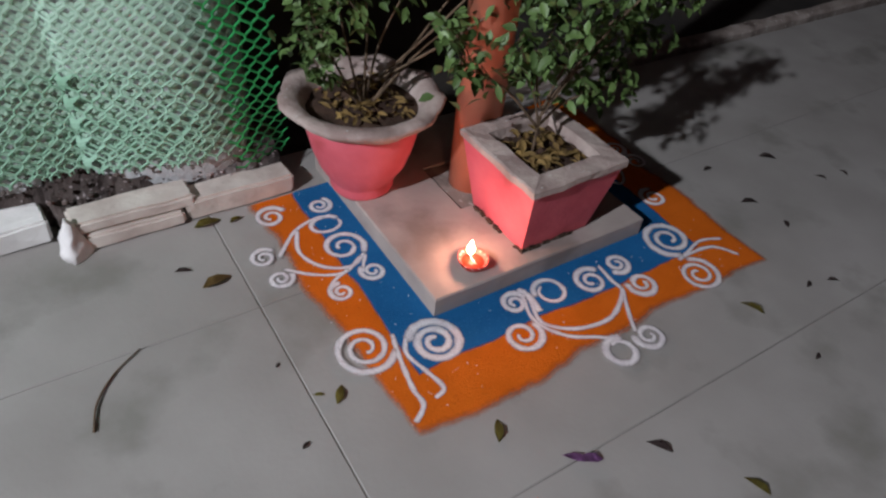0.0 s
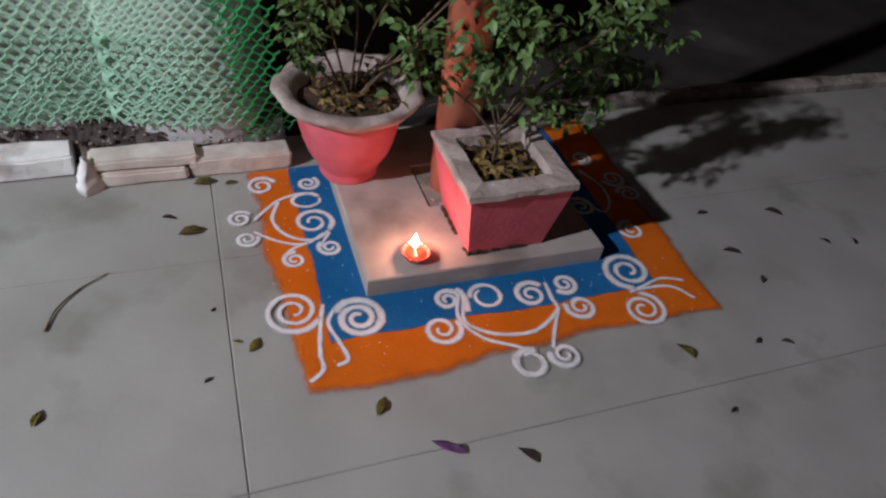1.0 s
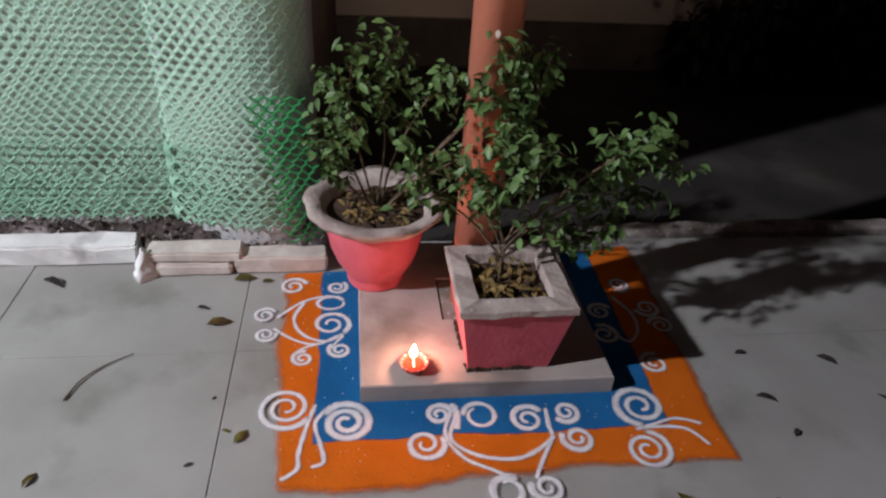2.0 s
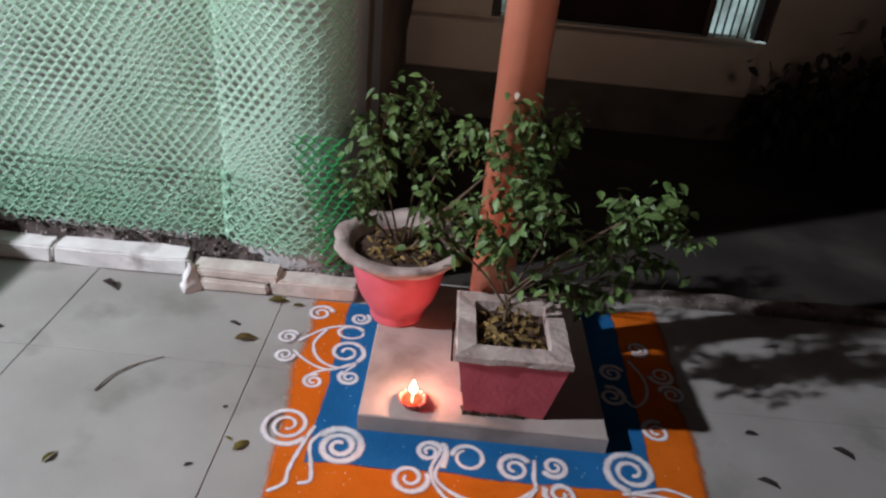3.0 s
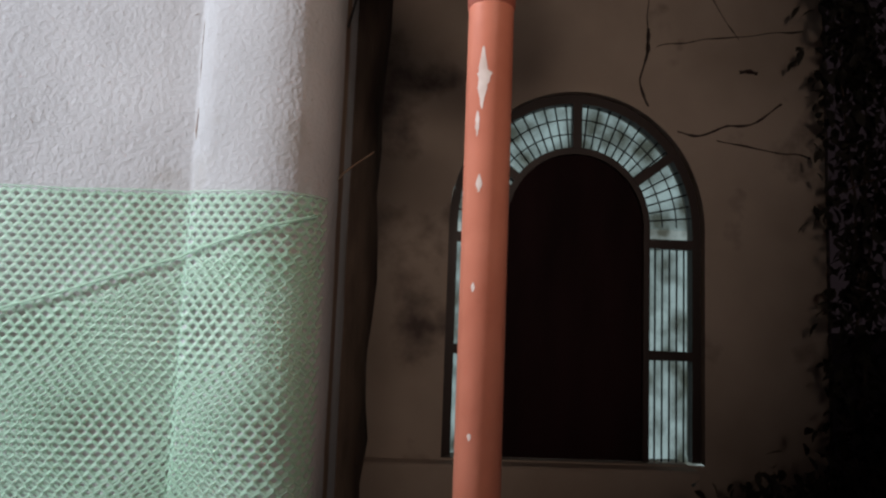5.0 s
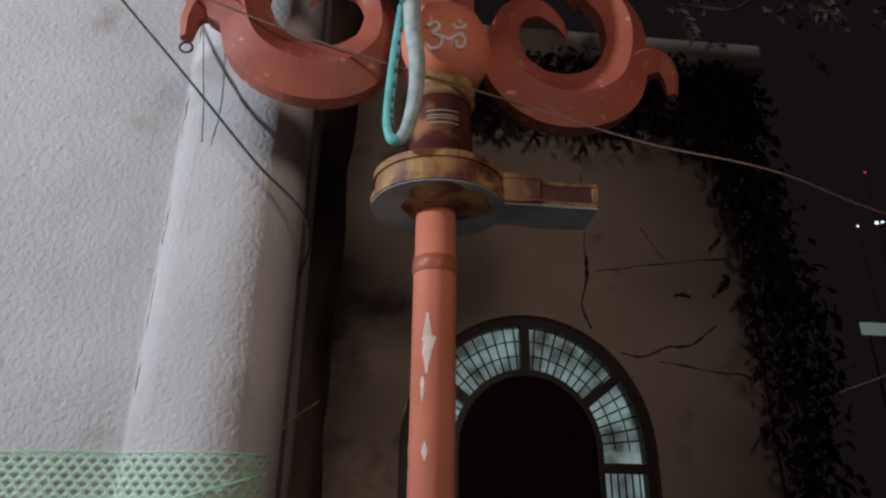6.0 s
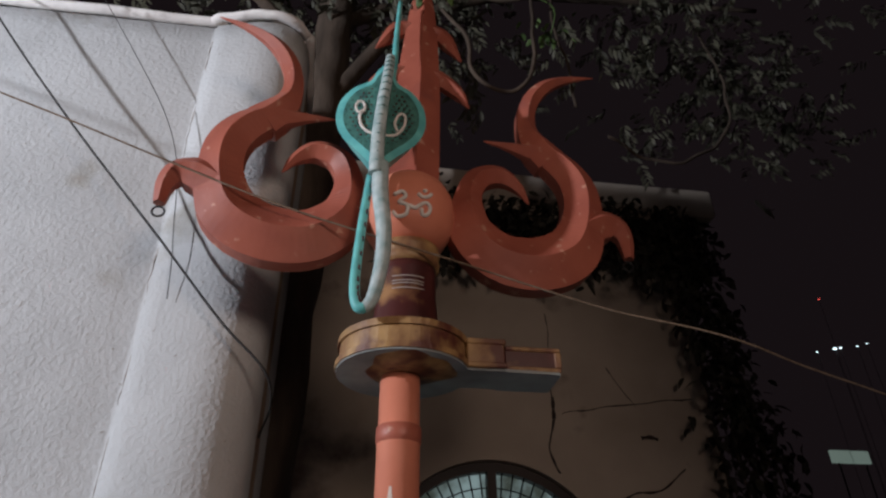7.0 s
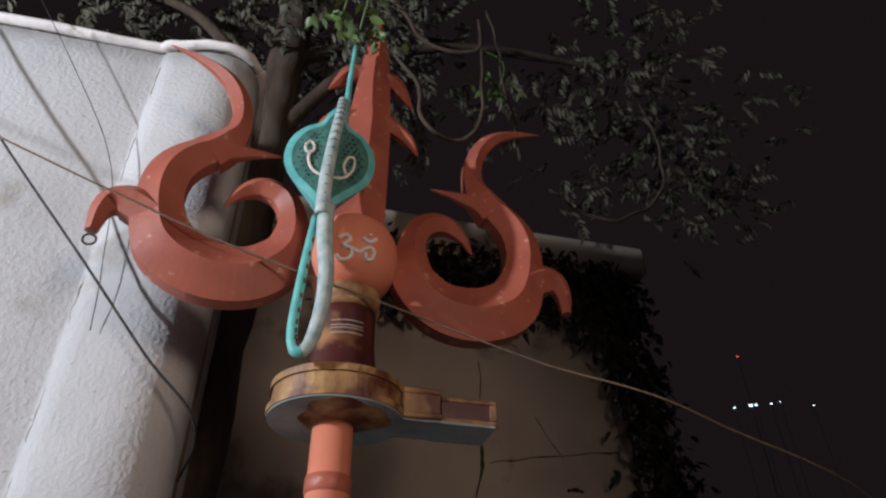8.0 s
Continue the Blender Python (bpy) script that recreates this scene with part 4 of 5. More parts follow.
bmesh.ops.recalc_face_normals(bm, faces=bm.faces[:])
bm.transform(TURN)
for v in bm.verts:
    v.co += Vector((0.289 - 0.281, 0, -0.046))
part("centre_blade", bm, RED, trident)

# ---------- cobra figure, one plain mesh ----------
bm = bmesh.new()
body = curve([(0.172, 0.165, 2.60), (0.158, 0.15, 2.42), (0.150, 0.135, 2.25), (0.158, 0.128, 2.185), (0.176, 0.125, 2.175), (0.196, 0.125, 2.205), (0.212, 0.128, 2.30), (0.214, 0.13, 2.40), (0.200, 0.135, 2.52), (0.196, 0.135, 2.62)], 8)
half = len(body) * 4 // 9
tube(bm, body[:half + 1], [0.011 + 0.004 * k / half for k in range(half + 1)], 10, mat=1)
tube(bm, body[half:], [0.015 + 0.009 * k / (len(body) - half) for k in range(len(body) - half)], 10, mat=2)
hx, hz = 0.192, 2.80
rim_pts = [(0.0, -0.21), (0.045, -0.15), (0.10, -0.075), (0.124, 0.0), (0.118, 0.07), (0.085, 0.115), (0.04, 0.135), (0.022, 0.175), (0.0, 0.205)]
loop = curve([(x * 1.05, z) for x, z in rim_pts], 5)
full = [(x, z) for x, z in loop] + [(-x, z) for x, z in loop[::-1][1:-1]]
front = [bm.verts.new((hx + x + 0.06 * z * 0.3, 0.148 - 0.02 * (1 - (x / 0.125) ** 2) + 0.02 * abs(x) / 0.12, hz + z)) for x, z in full]
back = [bm.verts.new((hx + x * 0.9 + 0.06 * z * 0.3, 0.178, hz + z * 0.96)) for x, z in full]
inner = [bm.verts.new((hx + x * 0.84 + 0.06 * z * 0.3, 0.143 - 0.02 * (1 - (x / 0.125) ** 2) + 0.016 * abs(x) / 0.12, hz + z * 0.86)) for x, z in full]
nn = len(full)
mid = bm.verts.new((hx, 0.118, hz))
for k in range(nn):
    j = (k + 1) % nn
    bm.faces.new((front[k], back[k], back[j], front[j])).material_index = 1
    bm.faces.new((inner[k], front[k], front[j], inner[j])).material_index = 1
    bm.faces.new((mid, inner[k], inner[j])).material_index = 0
bm.faces.new(back).material_index = 0
strip = curve([(0.186, 0.128, 2.58), (0.185, 0.118, 2.70), (0.193, 0.108, 2.83), (0.203, 0.108, 2.94), (0.208, 0.115, 3.02)], 8)
tube(bm, strip, [0.021 - 0.007 * k / len(strip) for k in range(len(strip))], 10, mat=2)
for k in range(2, len(strip) - 1, 2):
    c = strip[k]
    tube(bm, [c + np.array((-0.012, -0.012, 0)), c + np.array((0, -0.0205, 0)) , c + np.array((0.012, -0.012, 0))], 0.0016, 4, mat=0)
mark = curve([(-0.058, 0.04), (-0.062, 0.01), (-0.048, -0.03), (-0.01, -0.055), (0.03, -0.05), (0.05, -0.035), (0.066, 0.0), (0.066, 0.035), (0.05, 0.036), (0.038, 0.0), (0.046, -0.03)], 5)
tube(bm, [(hx + x, 0.124 + 0.02 * abs(x) / 0.12, hz + z - 0.03) for x, z in mark], 0.0045, 6, mat=3)
tube(bm, [(hx - 0.062 + 0.013 * math.cos(a), 0.132, hz + 0.022 + 0.022 * math.sin(a)) for a in np.linspace(0, 6.283, 13)], 0.004, 6, mat=3)
for zz in range(-7, 8):
    for xx in range(-6, 7):
        px, pz = xx * 0.016 + (0.008 if zz % 2 else 0), zz * 0.016
        if abs(px) < 0.03 or (px / 0.1) ** 2 + (pz / 0.125) ** 2 > 0.8:
            continue
        made = bmesh.ops.create_cone(bm, segments=4, radius1=0.0042, radius2=0.002, depth=0.003, cap_ends=True)["verts"]
        for v in made:
            v.co = Vector((hx + px + v.co.x, 0.124 + 0.02 * abs(px) / 0.12 - v.co.z, hz + pz + v.co.y))
        for f in {f for v in made for f in v.link_faces}:
            f.material_index = 4
for k in range(2, half - 2, 2):
    c = body[k]
    tube(bm, [c + np.array((0.008, -0.011, -0.006)), c + np.array((0.008, -0.011, 0.006))], 0.0035, 4, mat=4)
tail = curve([(0.215, 0.15, 2.95), (0.225, 0.20, 3.1), (0.229, 0.215, 3.25), (0.236, 0.22, 3.42)], 6)
tube(bm, tail, [0.013 - 0.006 * k / len(tail) for k in range(len(tail))], 8, mat=1)
bmesh.ops.recalc_face_normals(bm, faces=bm.faces[:])
tagged(part("cobra_figure", bm, [TEAL, TURQ, BELLY, WHITEPAINT, MAROON]), "teal painted cobra figure resting on the gold base", "figure")

# ---------- house behind ----------
HY = 2.43
DX, DZ0, DSPRING, DW = 0.985, 0.47, 1.73, 0.70
house = thing("house_facade", "old stained plaster house wall with an arched doorway", "house", kind="structure")
bm = bmesh.new()
HX0, HX1, HTOP = -0.6, 2.36, 4.28
arch = [(DX + DW * math.cos(a), DSPRING + DW * 1.06 * math.sin(a)) for a in np.linspace(0, math.pi, 33)]
edge = [(DX + DW, DZ0)] + arch + [(DX - DW, DZ0)]


def outer_of(x, z):
    if z <= DZ0 + 1e-6:
        return (HX1, z) if x > DX else (HX0, z)
    a = math.atan2(z - DSPRING + 0.3, x - DX)
    c, s = math.cos(a), math.sin(a)
    k = min(((HX1 - DX) / c if c > 1e-6 else 99), ((HX0 - DX) / c if c < -1e-6 else 99), ((HTOP - DSPRING + 0.3) / s if s > 1e-6 else 99))
    return (DX + c * k, DSPRING - 0.3 + s * k)


ins = [bm.verts.new((x, HY, z)) for x, z in edge]
deep = [bm.verts.new((x, HY + 0.25, z)) for x, z in edge]
outs = []
for x, z in edge:
    ox, oz = outer_of(x, z)
    outs.append(bm.verts.new((ox, HY, oz)))
for k in range(len(edge) - 1):
    bm.faces.new((ins[k], outs[k], outs[k + 1], ins[k + 1]))
    bm.faces.new((deep[k], ins[k], ins[k + 1], deep[k + 1]))
for cx, cz, k in ((HX1, HTOP, 0), (HX0, HTOP, 1)):
    best = [(i, o) for i, o in enumerate(outs)]
    for i in range(len(outs) - 1):
        a, b = outs[i].co, outs[i + 1].co
        if (abs(a.z - HTOP) < 1e-3) != (abs(b.z - HTOP) < 1e-3) and abs((a.x if abs(a.z - HTOP) > 1e-3 else b.x) - cx) < 1e-3:
            bm.faces.new((outs[i], bm.verts.new((cx, HY, cz)), outs[i + 1]))
low = [bm.verts.new((x, HY, -0.03)) for x in (HX0, HX1)]
bm.faces.new((low[0], low[1], outs[0], ins[0], ins[-1], outs[-1]))
part("house_wall", bm, OLD, house)
bm = bmesh.new()
box(bm, HX0, HX1 + 0.36, HY - 0.06, HY + 0.3, HTOP - 0.02, HTOP + 0.22, bevel=0.02)
part("parapet", bm, OLD, house)
bm = bmesh.new()
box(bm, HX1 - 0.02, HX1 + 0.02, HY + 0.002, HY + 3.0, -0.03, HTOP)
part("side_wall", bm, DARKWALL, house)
bm = bmesh.new()
box(bm, -0.2, 1.62, HY - 0.12, HY + 0.2, 0.215, 0.462, bevel=0.01)
part("door_step", bm, OLD, house, "raised plaster doorstep")
bm = bmesh.new()
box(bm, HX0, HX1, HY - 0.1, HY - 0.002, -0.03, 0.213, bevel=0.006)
part("plinth", bm, DARKWALL, house, "dark plinth")
for ctrl, w in (([(1.37, 3.4), (1.365, 3.05), (1.36, 2.86)], 0.006), ([(1.36, 2.86), (1.358, 2.8), (1.36, 2.73)], 0.034), ([(1.36, 2.73), (1.33, 2.6), (1.32, 2.53), (1.375, 2.4)], 0.02), ([(1.41, 2.75), (1.7, 2.81), (2.25, 2.88)], 0.01),
                ([(1.73, 3.06), (1.8, 2.93), (1.885, 2.82)], 0.007), ([(1.88, 2.62), (1.93, 2.625), (1.98, 2.615)], 0.03), ([(1.53, 2.27), (1.66, 2.26), (1.8, 2.31), (1.95, 2.33), (2.12, 2.45)], 0.016), ([(1.75, 2.24), (1.93, 2.2), (2.28, 2.15)], 0.012)):
    bm = bmesh.new()
    pts = [(x + 0.012 * noise.noise(Vector((x * 9, z * 9, 1))), HY - 0.001, z + 0.02 * noise.noise(Vector((x * 7, z * 7, 4)))) for x, z in curve(ctrl, 8)]
    tube(bm, pts, [w * 0.5 * (0.4 + 1.6 * abs(noise.noise(Vector(p) * 12))) for p in pts], 5)
    part("crack", bm, FRAME, house, "dark crack in the plaster")

door = thing("arched_door", "dark maroon arched door with a glazed surround", "door", kind="structure")


def arc_band(bm, r0, r1, y0, y1, a0, a1, n=28):
    rows = []
    for a in np.linspace(a0, a1, n):
        rows.append([bm.verts.new((DX + r * math.cos(a), y, DSPRING + r * 1.06 * math.sin(a))) for r, y in ((r0, y0), (r1, y0), (r1, y1), (r0, y1))])
    for a, b in zip(rows, rows[1:]):
        for k in range(4):
            bm.faces.new((a[k], b[k], b[(k + 1) % 4], a[(k + 1) % 4]))
    bm.faces.new(rows[0])
    bm.faces.new(rows[-1][::-1])


R_IN, R_PANE = 0.41, 0.65
for r0, r1 in ((R_PANE, DW - 0.002), (R_IN - 0.03, R_IN + 0.005)):
    bm = bmesh.new()
    arc_band(bm, r0, r1, HY + 0.05, HY + 0.11, 0, math.pi)
    for sx in (-1, 1):
        box(bm, *sorted((DX + sx * r0, DX + sx * r1)), HY + 0.05, HY + 0.11, DZ0, DSPRING)
    part("door_frame", bm, FRAME, door)
bm = bmesh.new()
arc = [(DX + (R_IN - 0.03) * math.cos(a), DSPRING + (R_IN - 0.03) * 1.06 * math.sin(a)) for a in np.linspace(0, math.pi, 30)]
prism_pts = [(DX + R_IN - 0.03, DZ0)] + arc + [(DX - R_IN + 0.03, DZ0)]
fr = [bm.verts.new((x, HY + 0.075, z)) for x, z in prism_pts]
bk = [bm.verts.new((x, HY + 0.115, z)) for x, z in prism_pts]
bm.faces.new(fr)
bm.faces.new(bk[::-1])
for k in range(len(fr)):
    bm.faces.new((fr[k], bk[k], bk[(k + 1) % len(fr)], fr[(k + 1) % len(fr)]))
part("door_leaf", bm, DOORWOOD, door, "dark maroon closed door leaf")
for a in (36, 90, 144, 0, 180):
    bm = bmesh.new()
    c, s = math.cos(radians(a)), math.sin(radians(a))
    w = 0.026
    q = [(DX + r * c + sgn * w * -s, DSPRING + r * 1.06 * s + sgn * w * c) for r, sgn in ((R_IN, -1), (R_PANE, -1), (R_PANE, 1), (R_IN, 1))]
    if a in (0, 180):
        q = [(x, z - 0.085) for x, z in q]
    lo = [bm.verts.new((x, HY + 0.045, z)) for x, z in q]
    hi = [bm.verts.new((x, HY + 0.1, z)) for x, z in q]
    bm.faces.new(lo)
    bm.faces.new(hi[::-1])
    for k in range(4):
        bm.faces.new((lo[k], hi[k], hi[(k + 1) % 4], lo[(k + 1) % 4]))
    bmesh.ops.recalc_face_normals(bm, faces=bm.faces[:])
    part("glazing_bar", bm, FRAME, door)
for sx in (-1, 1):
    for z in (1.035,):
        bm = bmesh.new()
        box(bm, *sorted((DX + sx * R_IN, DX + sx * R_PANE)), HY + 0.045, HY + 0.1, z - 0.025, z + 0.025)
        part("glazing_bar", bm, FRAME, door)
    for k in range(1, 6):
        bm = bmesh.new()
        x = DX + sx * (R_IN + (R_PANE - R_IN) * k / 6)
        tube(bm, [(x, HY + 0.07, DZ0), (x, HY + 0.07, DSPRING - 0.06)], 0.0055, 5)
        part("grille_bar", bm, IRON, door)
for k in range(1, 32):
    a = math.pi * k / 32
    if min(abs(math.degrees(a) - q) for q in (36, 90, 144)) < 2.5:
        continue
    bm = bmesh.new()
    tube(bm, [(DX + r * math.cos(a), HY + 0.07, DSPRING + r * 1.06 * math.sin(a)) for r in (R_IN, R_PANE)], 0.0048, 5)
    part("grille_bar", bm, IRON, door)
for k in (1, 2):
    r = R_IN + (R_PANE - R_IN) * k / 3
    bm = bmesh.new()
    tube(bm, [(DX + r * math.cos(a), HY + 0.072, DSPRING + r * 1.06 * math.sin(a)) for a in np.linspace(0.02, math.pi - 0.02, 40)], 0.004, 5)
    part("grille_bar", bm, IRON, door)
for a0, a1 in ((0, 36), (36, 90), (90, 144), (144, 180)):
    bm = bmesh.new()
    arc_band(bm, R_IN, R_PANE, HY + 0.082, HY + 0.087, radians(a0), radians(a1), 10)
    part("pane", bm, GLASS, door).visible_shadow = False
for sx in (-1, 1):
    for z0, z1 in ((DZ0, 1.01), (1.06, DSPRING - 0.1)):
        bm = bmesh.new()
        box(bm, *sorted((DX + sx * R_IN, DX + sx * R_PANE)), HY + 0.082, HY + 0.087, z0, z1)
        part("pane", bm, GLASS, door).visible_shadow = False
# self-lit panel added behind the panes so that the glass looks bright
bm = bmesh.new()
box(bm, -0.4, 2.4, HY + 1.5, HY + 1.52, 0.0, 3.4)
tagged(part("backdrop", bm, BEYOND), "glowing panel added behind the door glass", "backdrop", kind="structure")

# ---------- tree, creepers ----------
tree = thing("tree", "dark tree with leaning trunk and hanging foliage", "tree", at=(-0.21, 1.55, -0.03))
bm = bmesh.new()
tube(bm, [Vector(p) for p in curve([(0, 0, 0), (0.02, 0.0, 1.2), (0.05, 0.0, 2.6), (0.10, 0.0, 3.8), (0.12, 0.05, 5.0), (0.15, 0.1, 6.0)], 8)], [0.15 - 0.0011 * k for k in range(41)], 14)
wobble(bm, 0.03, 7)
part("trunk", bm, BARK, tree)
for ctrl in ([(0.11, 0, 4.2), (0.6, -0.1, 4.9), (1.4, -0.1, 5.3), (2.6, 0.0, 5.5)], [(0.11, 0, 4.4), (-0.4, -0.1, 5.0), (-1.0, 0, 5.3)], [(0.12, 0, 4.9), (0.9, 0.2, 5.6), (1.9, 0.4, 6.0), (3.4, 0.3, 6.0)]):
    bm = bmesh.new()
    pts = curve(ctrl, 8)
    tube(bm, pts, [0.05 - 0.035 * k / len(pts) for k in range(len(pts))], 8)
    part("limb", bm, BARK, tree)
bm = bmesh.new()
rnd = random.Random(11)
clumps = [(rnd.uniform(-1.2, 0.9), rnd.uniform(-0.35, 0.5), rnd.uniform(5.0, 5.8), 0.2) for _ in range(22)] + [(rnd.uniform(0.4, 3.6), rnd.uniform(-0.3, 0.6), rnd.uniform(4.85, 6.3), 0.24) for _ in range(30)]
clumps += [(rnd.uniform(1.6, 3.6), rnd.uniform(0.0, 0.5), rnd.uniform(4.55, 5.1), 0.2) for _ in range(12)]
for cx, cy, cz, cr in clumps:
    for _ in range(11):
        p = Vector((cx + rnd.gauss(0, cr), cy + rnd.gauss(0, cr * 0.7), cz + rnd.gauss(0, cr * 0.7)))
        d = Vector((rnd.uniform(-1, 1), rnd.uniform(-1, 1), rnd.uniform(-0.9, 0.1))).normalized()
        h = math.atan2(d.y, d.x)
        for q in range(5):
            for s in (-1, 1):
                leaf_shape(bm, p + d * 0.032 * q, h + s * 0.9, rnd.uniform(0.1, 0.8), rnd.uniform(-0.4, 0.4), rnd.uniform(0.05, 0.08), 0.024, 0.2)
part("crown", bm, TREELEAF, tree)
for ctrl, r in (([(0.50, 1.0, 4.9), (0.66, 1.0, 4.62), (0.95, 1.0, 4.6), (1.0, 1.0, 4.75)], 0.012), ([(0.5, 1.0, 4.42), (0.62, 1.0, 4.25), (0.64, 1.0, 4.03), (0.75, 1.0, 3.9), (0.87, 1.0, 3.89), (0.97, 1.0, 4.15), (1.0, 1.0, 4.9)], 0.011), ([(1.1, 1.1, 5.2), (1.15, 1.1, 4.6), (1.2, 1.1, 4.2), (1.2, 1.1, 3.9)], 0.008), ([(1.55, 1.5, 4.1), (1.9, 1.5, 3.95), (2.3, 1.5, 4.2), (2.4, 1.5, 4.7), (2.3, 1.5, 5.3)], 0.01)):
    bm = bmesh.new()
    pts = [Vector(p) + noise.noise_vector(Vector(p) * 5) * 0.03 for p in curve(ctrl, 9)]
    tube(bm, pts, r, 6)
    tagged(part("creeper", bm, BARK), "bare brown creeper stem hanging from the tree", "creeper", "hanging creepers")
for base, n, seed in (((0.24, 0.16, 3.44), 26, 1), ((0.17, 0.22, 3.5), 22, 2), ((1.1, 1.05, 4.35), 20, 3)):
    bm = bmesh.new()
    rnd = random.Random(seed)
    tube(bm, curve([(base[0], base[1] + 0.9, base[2] + 1.6), (base[0] + 0.02, base[1], base[2] + 0.3), base], 6), 0.004, 5)
    for _ in range(n):
        leaf_shape(bm, Vector(base) + Vector((rnd.gauss(0, 0.07), rnd.gauss(0, 0.04), rnd.gauss(0.05, 0.05))), rnd.uniform(0, 6.3), rnd.uniform(0, 0.9), rnd.uniform(-0.6, 0.6), rnd.uniform(0.04, 0.06), 0.03, 0.3)
    tagged(part("leafy_spray", bm, LEAF), "spray of green leaves hanging over the trident", "foliage", "hanging sprays")



def ivy(name, label, stems, count, spread, seed):
    """Dark hanging growth: thin stems with leaves scattered about them."""
    rnd = random.Random(seed)
    root = thing(name, label, "creeper" if name == "ivy" else "bush")
    bm, leaves = bmesh.new(), bmesh.new()
    for ctrl in stems:
        pts = [Vector(p) + noise.noise_vector(Vector(p) * 4) * 0.05 for p in curve(ctrl, 10)]
        tube(bm, pts, [0.009 - 0.006 * k / len(pts) for k in range(len(pts))], 5)
        for _ in range(count):
            k = rnd.random() ** 0.8 * (len(pts) - 1)
            p = pts[int(k)] + Vector((rnd.gauss(0, spread), rnd.gauss(0, spread * 0.5), rnd.gauss(0, spread)))
            p.y, p.z = min(p.y, 2.41), max(p.z, 0.0)
            leaf_shape(leaves, p, rnd.uniform(0, 6.3), rnd.uniform(0.0, 1.2), rnd.uniform(-0.7, 0.7), rnd.uniform(0.05, 0.1), rnd.uniform(0.03, 0.05), 0.3)
    part("stem", bm, BARK, root)
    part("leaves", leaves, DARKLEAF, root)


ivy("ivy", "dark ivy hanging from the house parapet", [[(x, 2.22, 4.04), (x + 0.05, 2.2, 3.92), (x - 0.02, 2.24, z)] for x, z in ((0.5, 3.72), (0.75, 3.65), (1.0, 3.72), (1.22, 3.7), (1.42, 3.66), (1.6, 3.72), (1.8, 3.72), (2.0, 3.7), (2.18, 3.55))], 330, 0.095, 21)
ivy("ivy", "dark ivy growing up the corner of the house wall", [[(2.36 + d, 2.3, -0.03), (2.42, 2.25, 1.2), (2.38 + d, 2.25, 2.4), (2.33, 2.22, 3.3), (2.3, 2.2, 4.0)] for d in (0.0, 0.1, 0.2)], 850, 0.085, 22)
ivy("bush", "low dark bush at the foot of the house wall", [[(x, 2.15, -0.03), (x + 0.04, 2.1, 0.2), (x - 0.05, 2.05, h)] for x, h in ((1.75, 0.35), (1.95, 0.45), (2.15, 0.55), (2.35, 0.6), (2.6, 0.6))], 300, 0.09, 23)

# ---------- cables ----------
def cable(name, label, ctrl, r, material, n=10):
    bm = bmesh.new()
    tube(bm, curve(ctrl, n), r, 6)
    tagged(part(name, bm, material), label, "cable")


cable("black_cable", "slack black cable hanging down to the wall corner", [(-1.9, 0.5, 4.4), (-1.2, 0.5, 3.47), (-0.81, 0.5, 2.985), (-0.45, 0.5, 2.57), (-0.22, 0.5, 2.30), (-0.085, 0.52, 2.17), (-0.06, 0.6, 2.1), (-0.1, 0.76, 2.05)], 0.004, CABLE)
cable("jute_cord", "thin brown cord strung before the trident", [(-2.9, 0.63, 3.5), (-2.2, 0.25, 3.33), (-0.86, 0.2, 2.81), (-0.36, 0.2, 2.615), (-0.02, 0.2, 2.49), (0.40, 0.2, 2.37), (0.79, 0.2, 2.258), (1.27, 0.2, 2.145), (2.1, 0.6, 1.98), (2.37, 2.45, 1.93)], 0.0028, CORD)
cable("thin_wire", "thin grey wire hanging along the white wall", [(-1.3, 0.56, 4.3), (-0.75, 0.56, 3.45), (-0.5, 0.56, 3.0), (-0.42, 0.56, 2.6), (-0.40, 0.58, 2.4)], 0.0016, CABLE)
cable("loose_wire", "short loose wire end sticking out of the wall corner", [(-0.13, 0.78, 1.56), (-0.09, 0.79, 1.62), (-0.01, 0.80, 1.685)], 0.003, CORD)

# ---------- far lights ----------
def far_lamp(x, z, r, material, label):
    root = thing("far_lamp", label, "lamp", "far lamps", at=(x, 20, -0.03))
    bm = bmesh.new()
    tube(bm, [(0, 0, 0), (0, 0, z + 0.03)], 0.008, 5)
    part("post", bm, IRON, root)
    bm = bmesh.new()
    bmesh.ops.create_icosphere(bm, subdivisions=2, radius=r)
    bm.transform(Matrix.Translation((0, 0, z + 0.03)) @ Matrix.Diagonal((1.4, 1, 0.8, 1)))
    part("bulb", bm, material, root)


for x, z, r in ((17.66, 11.82, 0.035), (18.45, 12.0, 0.06), (18.7, 12.05, 0.045), (19.45, 12.16, 0.035), (21.5, 12.31, 0.03), (19.9, 12.3, 0.025)):
    far_lamp(x, z, r, FARLIGHT, "far cold white lamp on a post at night")
far_lamp(18.5, 14.14, 0.035, FARRED, "far small red lamp on a post at night")
sign = thing("far_sign", "far dim lit board on two posts at night", "sign", at=(17.75, 20, -0.03))
bm = bmesh.new()
box(bm, -0.85, 0.6, 0, 0.1, 7.7, 8.13)
part("board", bm, FARSIGN, sign)
for x in (-0.6, 0.4):
    bm = bmesh.new()
    tube(bm, [(x, 0.05, 0), (x, 0.05, 7.75)], 0.03, 6)
    part("post", bm, IRON, sign)

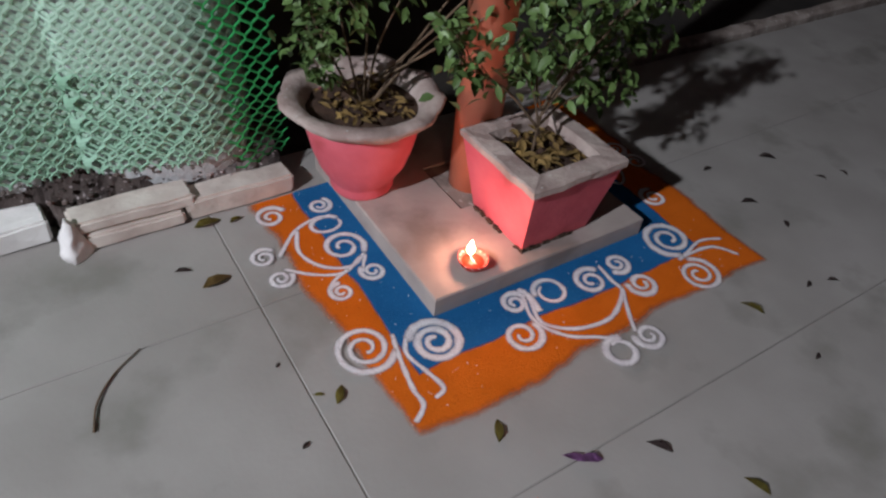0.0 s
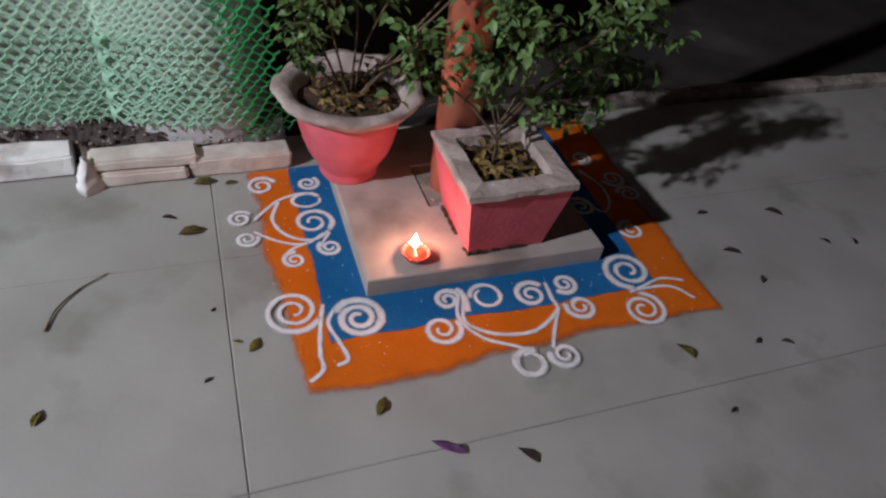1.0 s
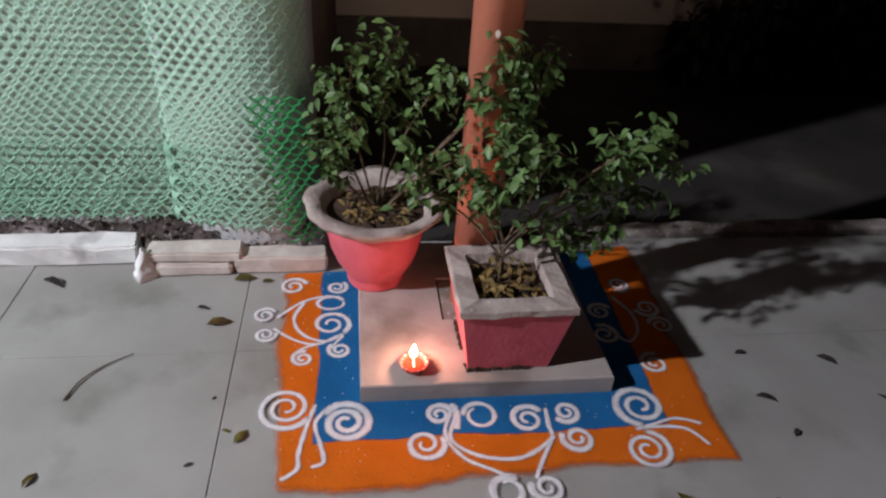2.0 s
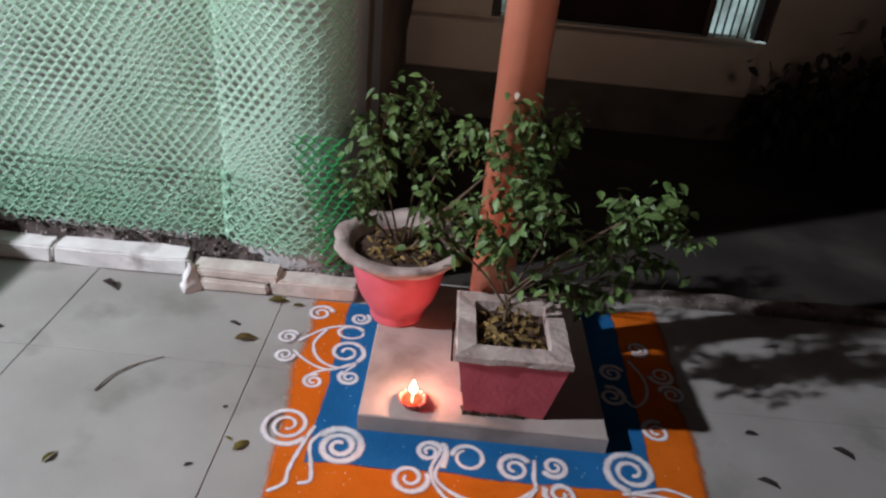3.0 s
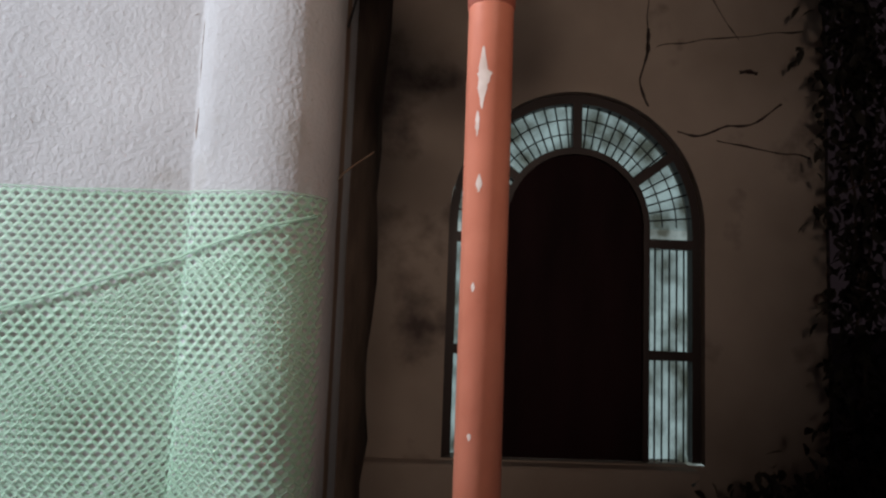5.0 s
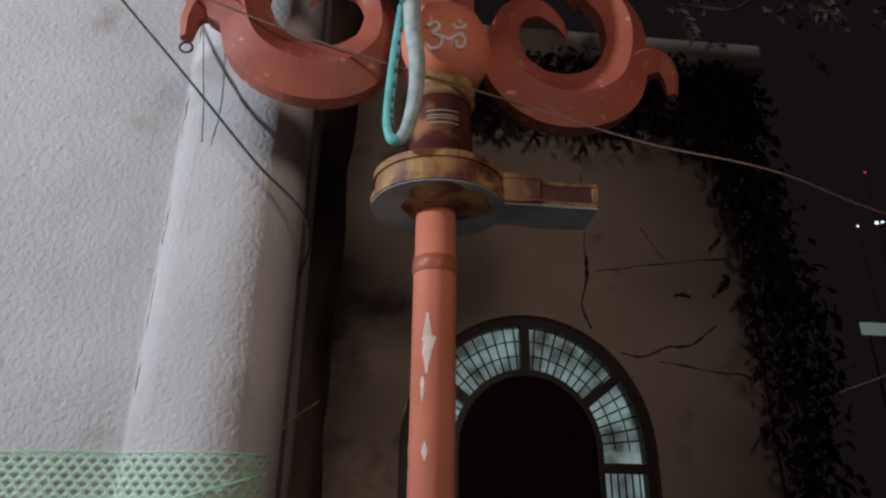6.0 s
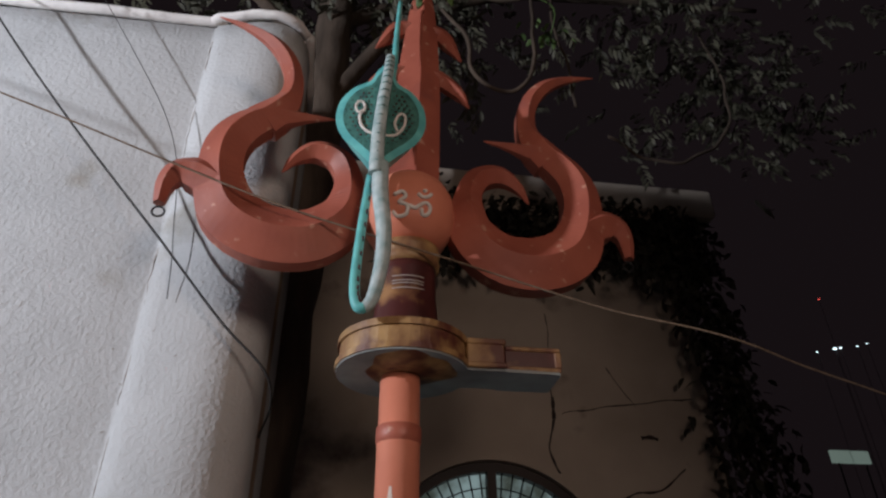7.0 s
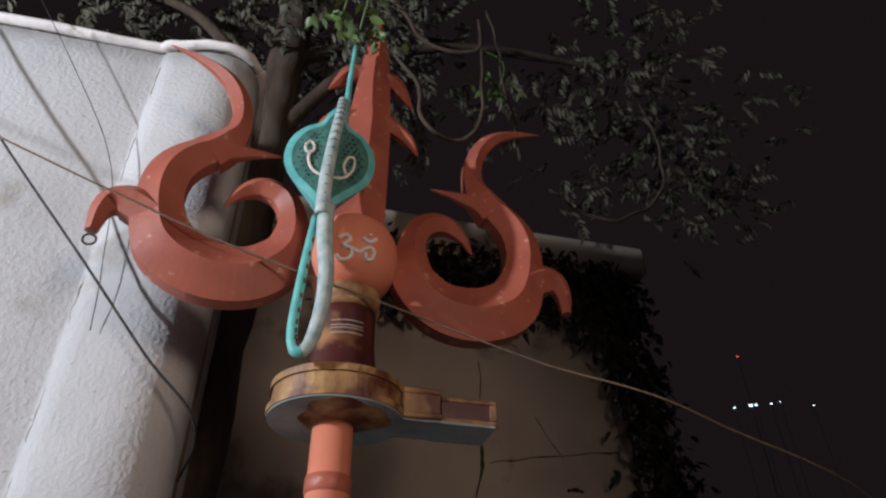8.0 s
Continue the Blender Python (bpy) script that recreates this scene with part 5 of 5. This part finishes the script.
# ---------- fallen leaves ----------
def fallen(x, y, length, heading, material, label, category="leaf", width=0.4):
    bm = bmesh.new()
    leaf_shape(bm, Vector((0, 0, 0.006)), 0, -0.16, random.uniform(-0.3, 0.3), length, length * width, 0.7)
    bmesh.ops.solidify(bm, geom=bm.faces[:], thickness=0.0006)
    low = min(v.co.z for v in bm.verts)
    ob = part("fallen_" + category, bm, material)
    ob.matrix_basis = pose(x - math.cos(heading) * length / 2, y - math.sin(heading) * length / 2, -low, 0, 0, math.degrees(heading))
    tagged(ob, label, category, "fallen leaves")


GREENISH = "curled olive fallen leaf on the stone floor"
BROWN = "small dark fallen leaf on the stone floor"
for x, y, ln, hd, m, lab in ((-0.336, 0.283, 0.062, 0.15, DRYLEAF, "yellow-brown fallen leaf on the stone floor"), (-0.385, 0.343, 0.036, -0.3, DUSKY, BROWN), (-0.611, -0.156, 0.036, 1.2, OLIVE, GREENISH),
        (-0.037, -0.272, 0.046, 1.0, OLIVE, GREENISH), (0.616, -0.292, 0.05, 1.9, OLIVE, GREENISH), (0.922, -0.04, 0.05, -0.4, DUSKY, BROWN), (0.936, -0.14, 0.03, 1.0, DUSKY, BROWN),
        (0.798, -0.304, 0.028, 0.4, DUSKY, BROWN), (0.862, -0.324, 0.032, -0.5, DUSKY, BROWN), (-0.240, -0.077, 0.042, 0.9, OLIVE, GREENISH), (-0.273, -0.060, 0.02, 2.6, OLIVE, GREENISH),
        (-0.331, -0.140, 0.02, 0.6, DUSKY, BROWN), (0.629, -0.445, 0.024, 0.3, DUSKY, BROWN), (-0.310, 0.034, 0.014, 0.8, DUSKY, BROWN), (-0.297, 0.464, 0.06, 0.1, OLIVE, GREENISH), (-0.237, 0.453, 0.035, 0.3, OLIVE, GREENISH),
        (0.19, -0.434, 0.045, 2.1, DUSKY, BROWN), (1.144, 0.076, 0.05, -0.7, DUSKY, BROWN), (0.937, 0.114, 0.035, 0.1, DUSKY, BROWN), (1.289, -0.07, 0.03, 1.2, DUSKY, BROWN), (1.206, -0.054, 0.03, 2.0, DUSKY, BROWN),
        (0.282, -0.569, 0.045, 1.8, OLIVE, GREENISH), (-0.777, 0.461, 0.07, -0.5, DUSKY, BROWN), (-0.98, 0.23, 0.07, 0.1, DUSKY, BROWN)):
    fallen(x, y, ln, hd, m, lab)
fallen(0.045, -0.378, 0.04, 2.3, PETAL, "faded purple fallen petal on the stone floor", "petal")
fallen(0.066, -0.392, 0.045, 2.6, PETAL, "faded purple fallen petal on the stone floor", "petal")
bm = bmesh.new()
tube(bm, curve([(-0.616, 0.043, 0.003), (-0.60, 0.097, 0.004), (-0.562, 0.146, 0.003), (-0.51, 0.181, 0.004)], 6), [0.0024] * 3 + [0.002] * 10 + [0.0014] * 6, 5)
tagged(part("dry_stalk", bm, TWIG), "thin curved dry stalk on the stone floor", "twig")
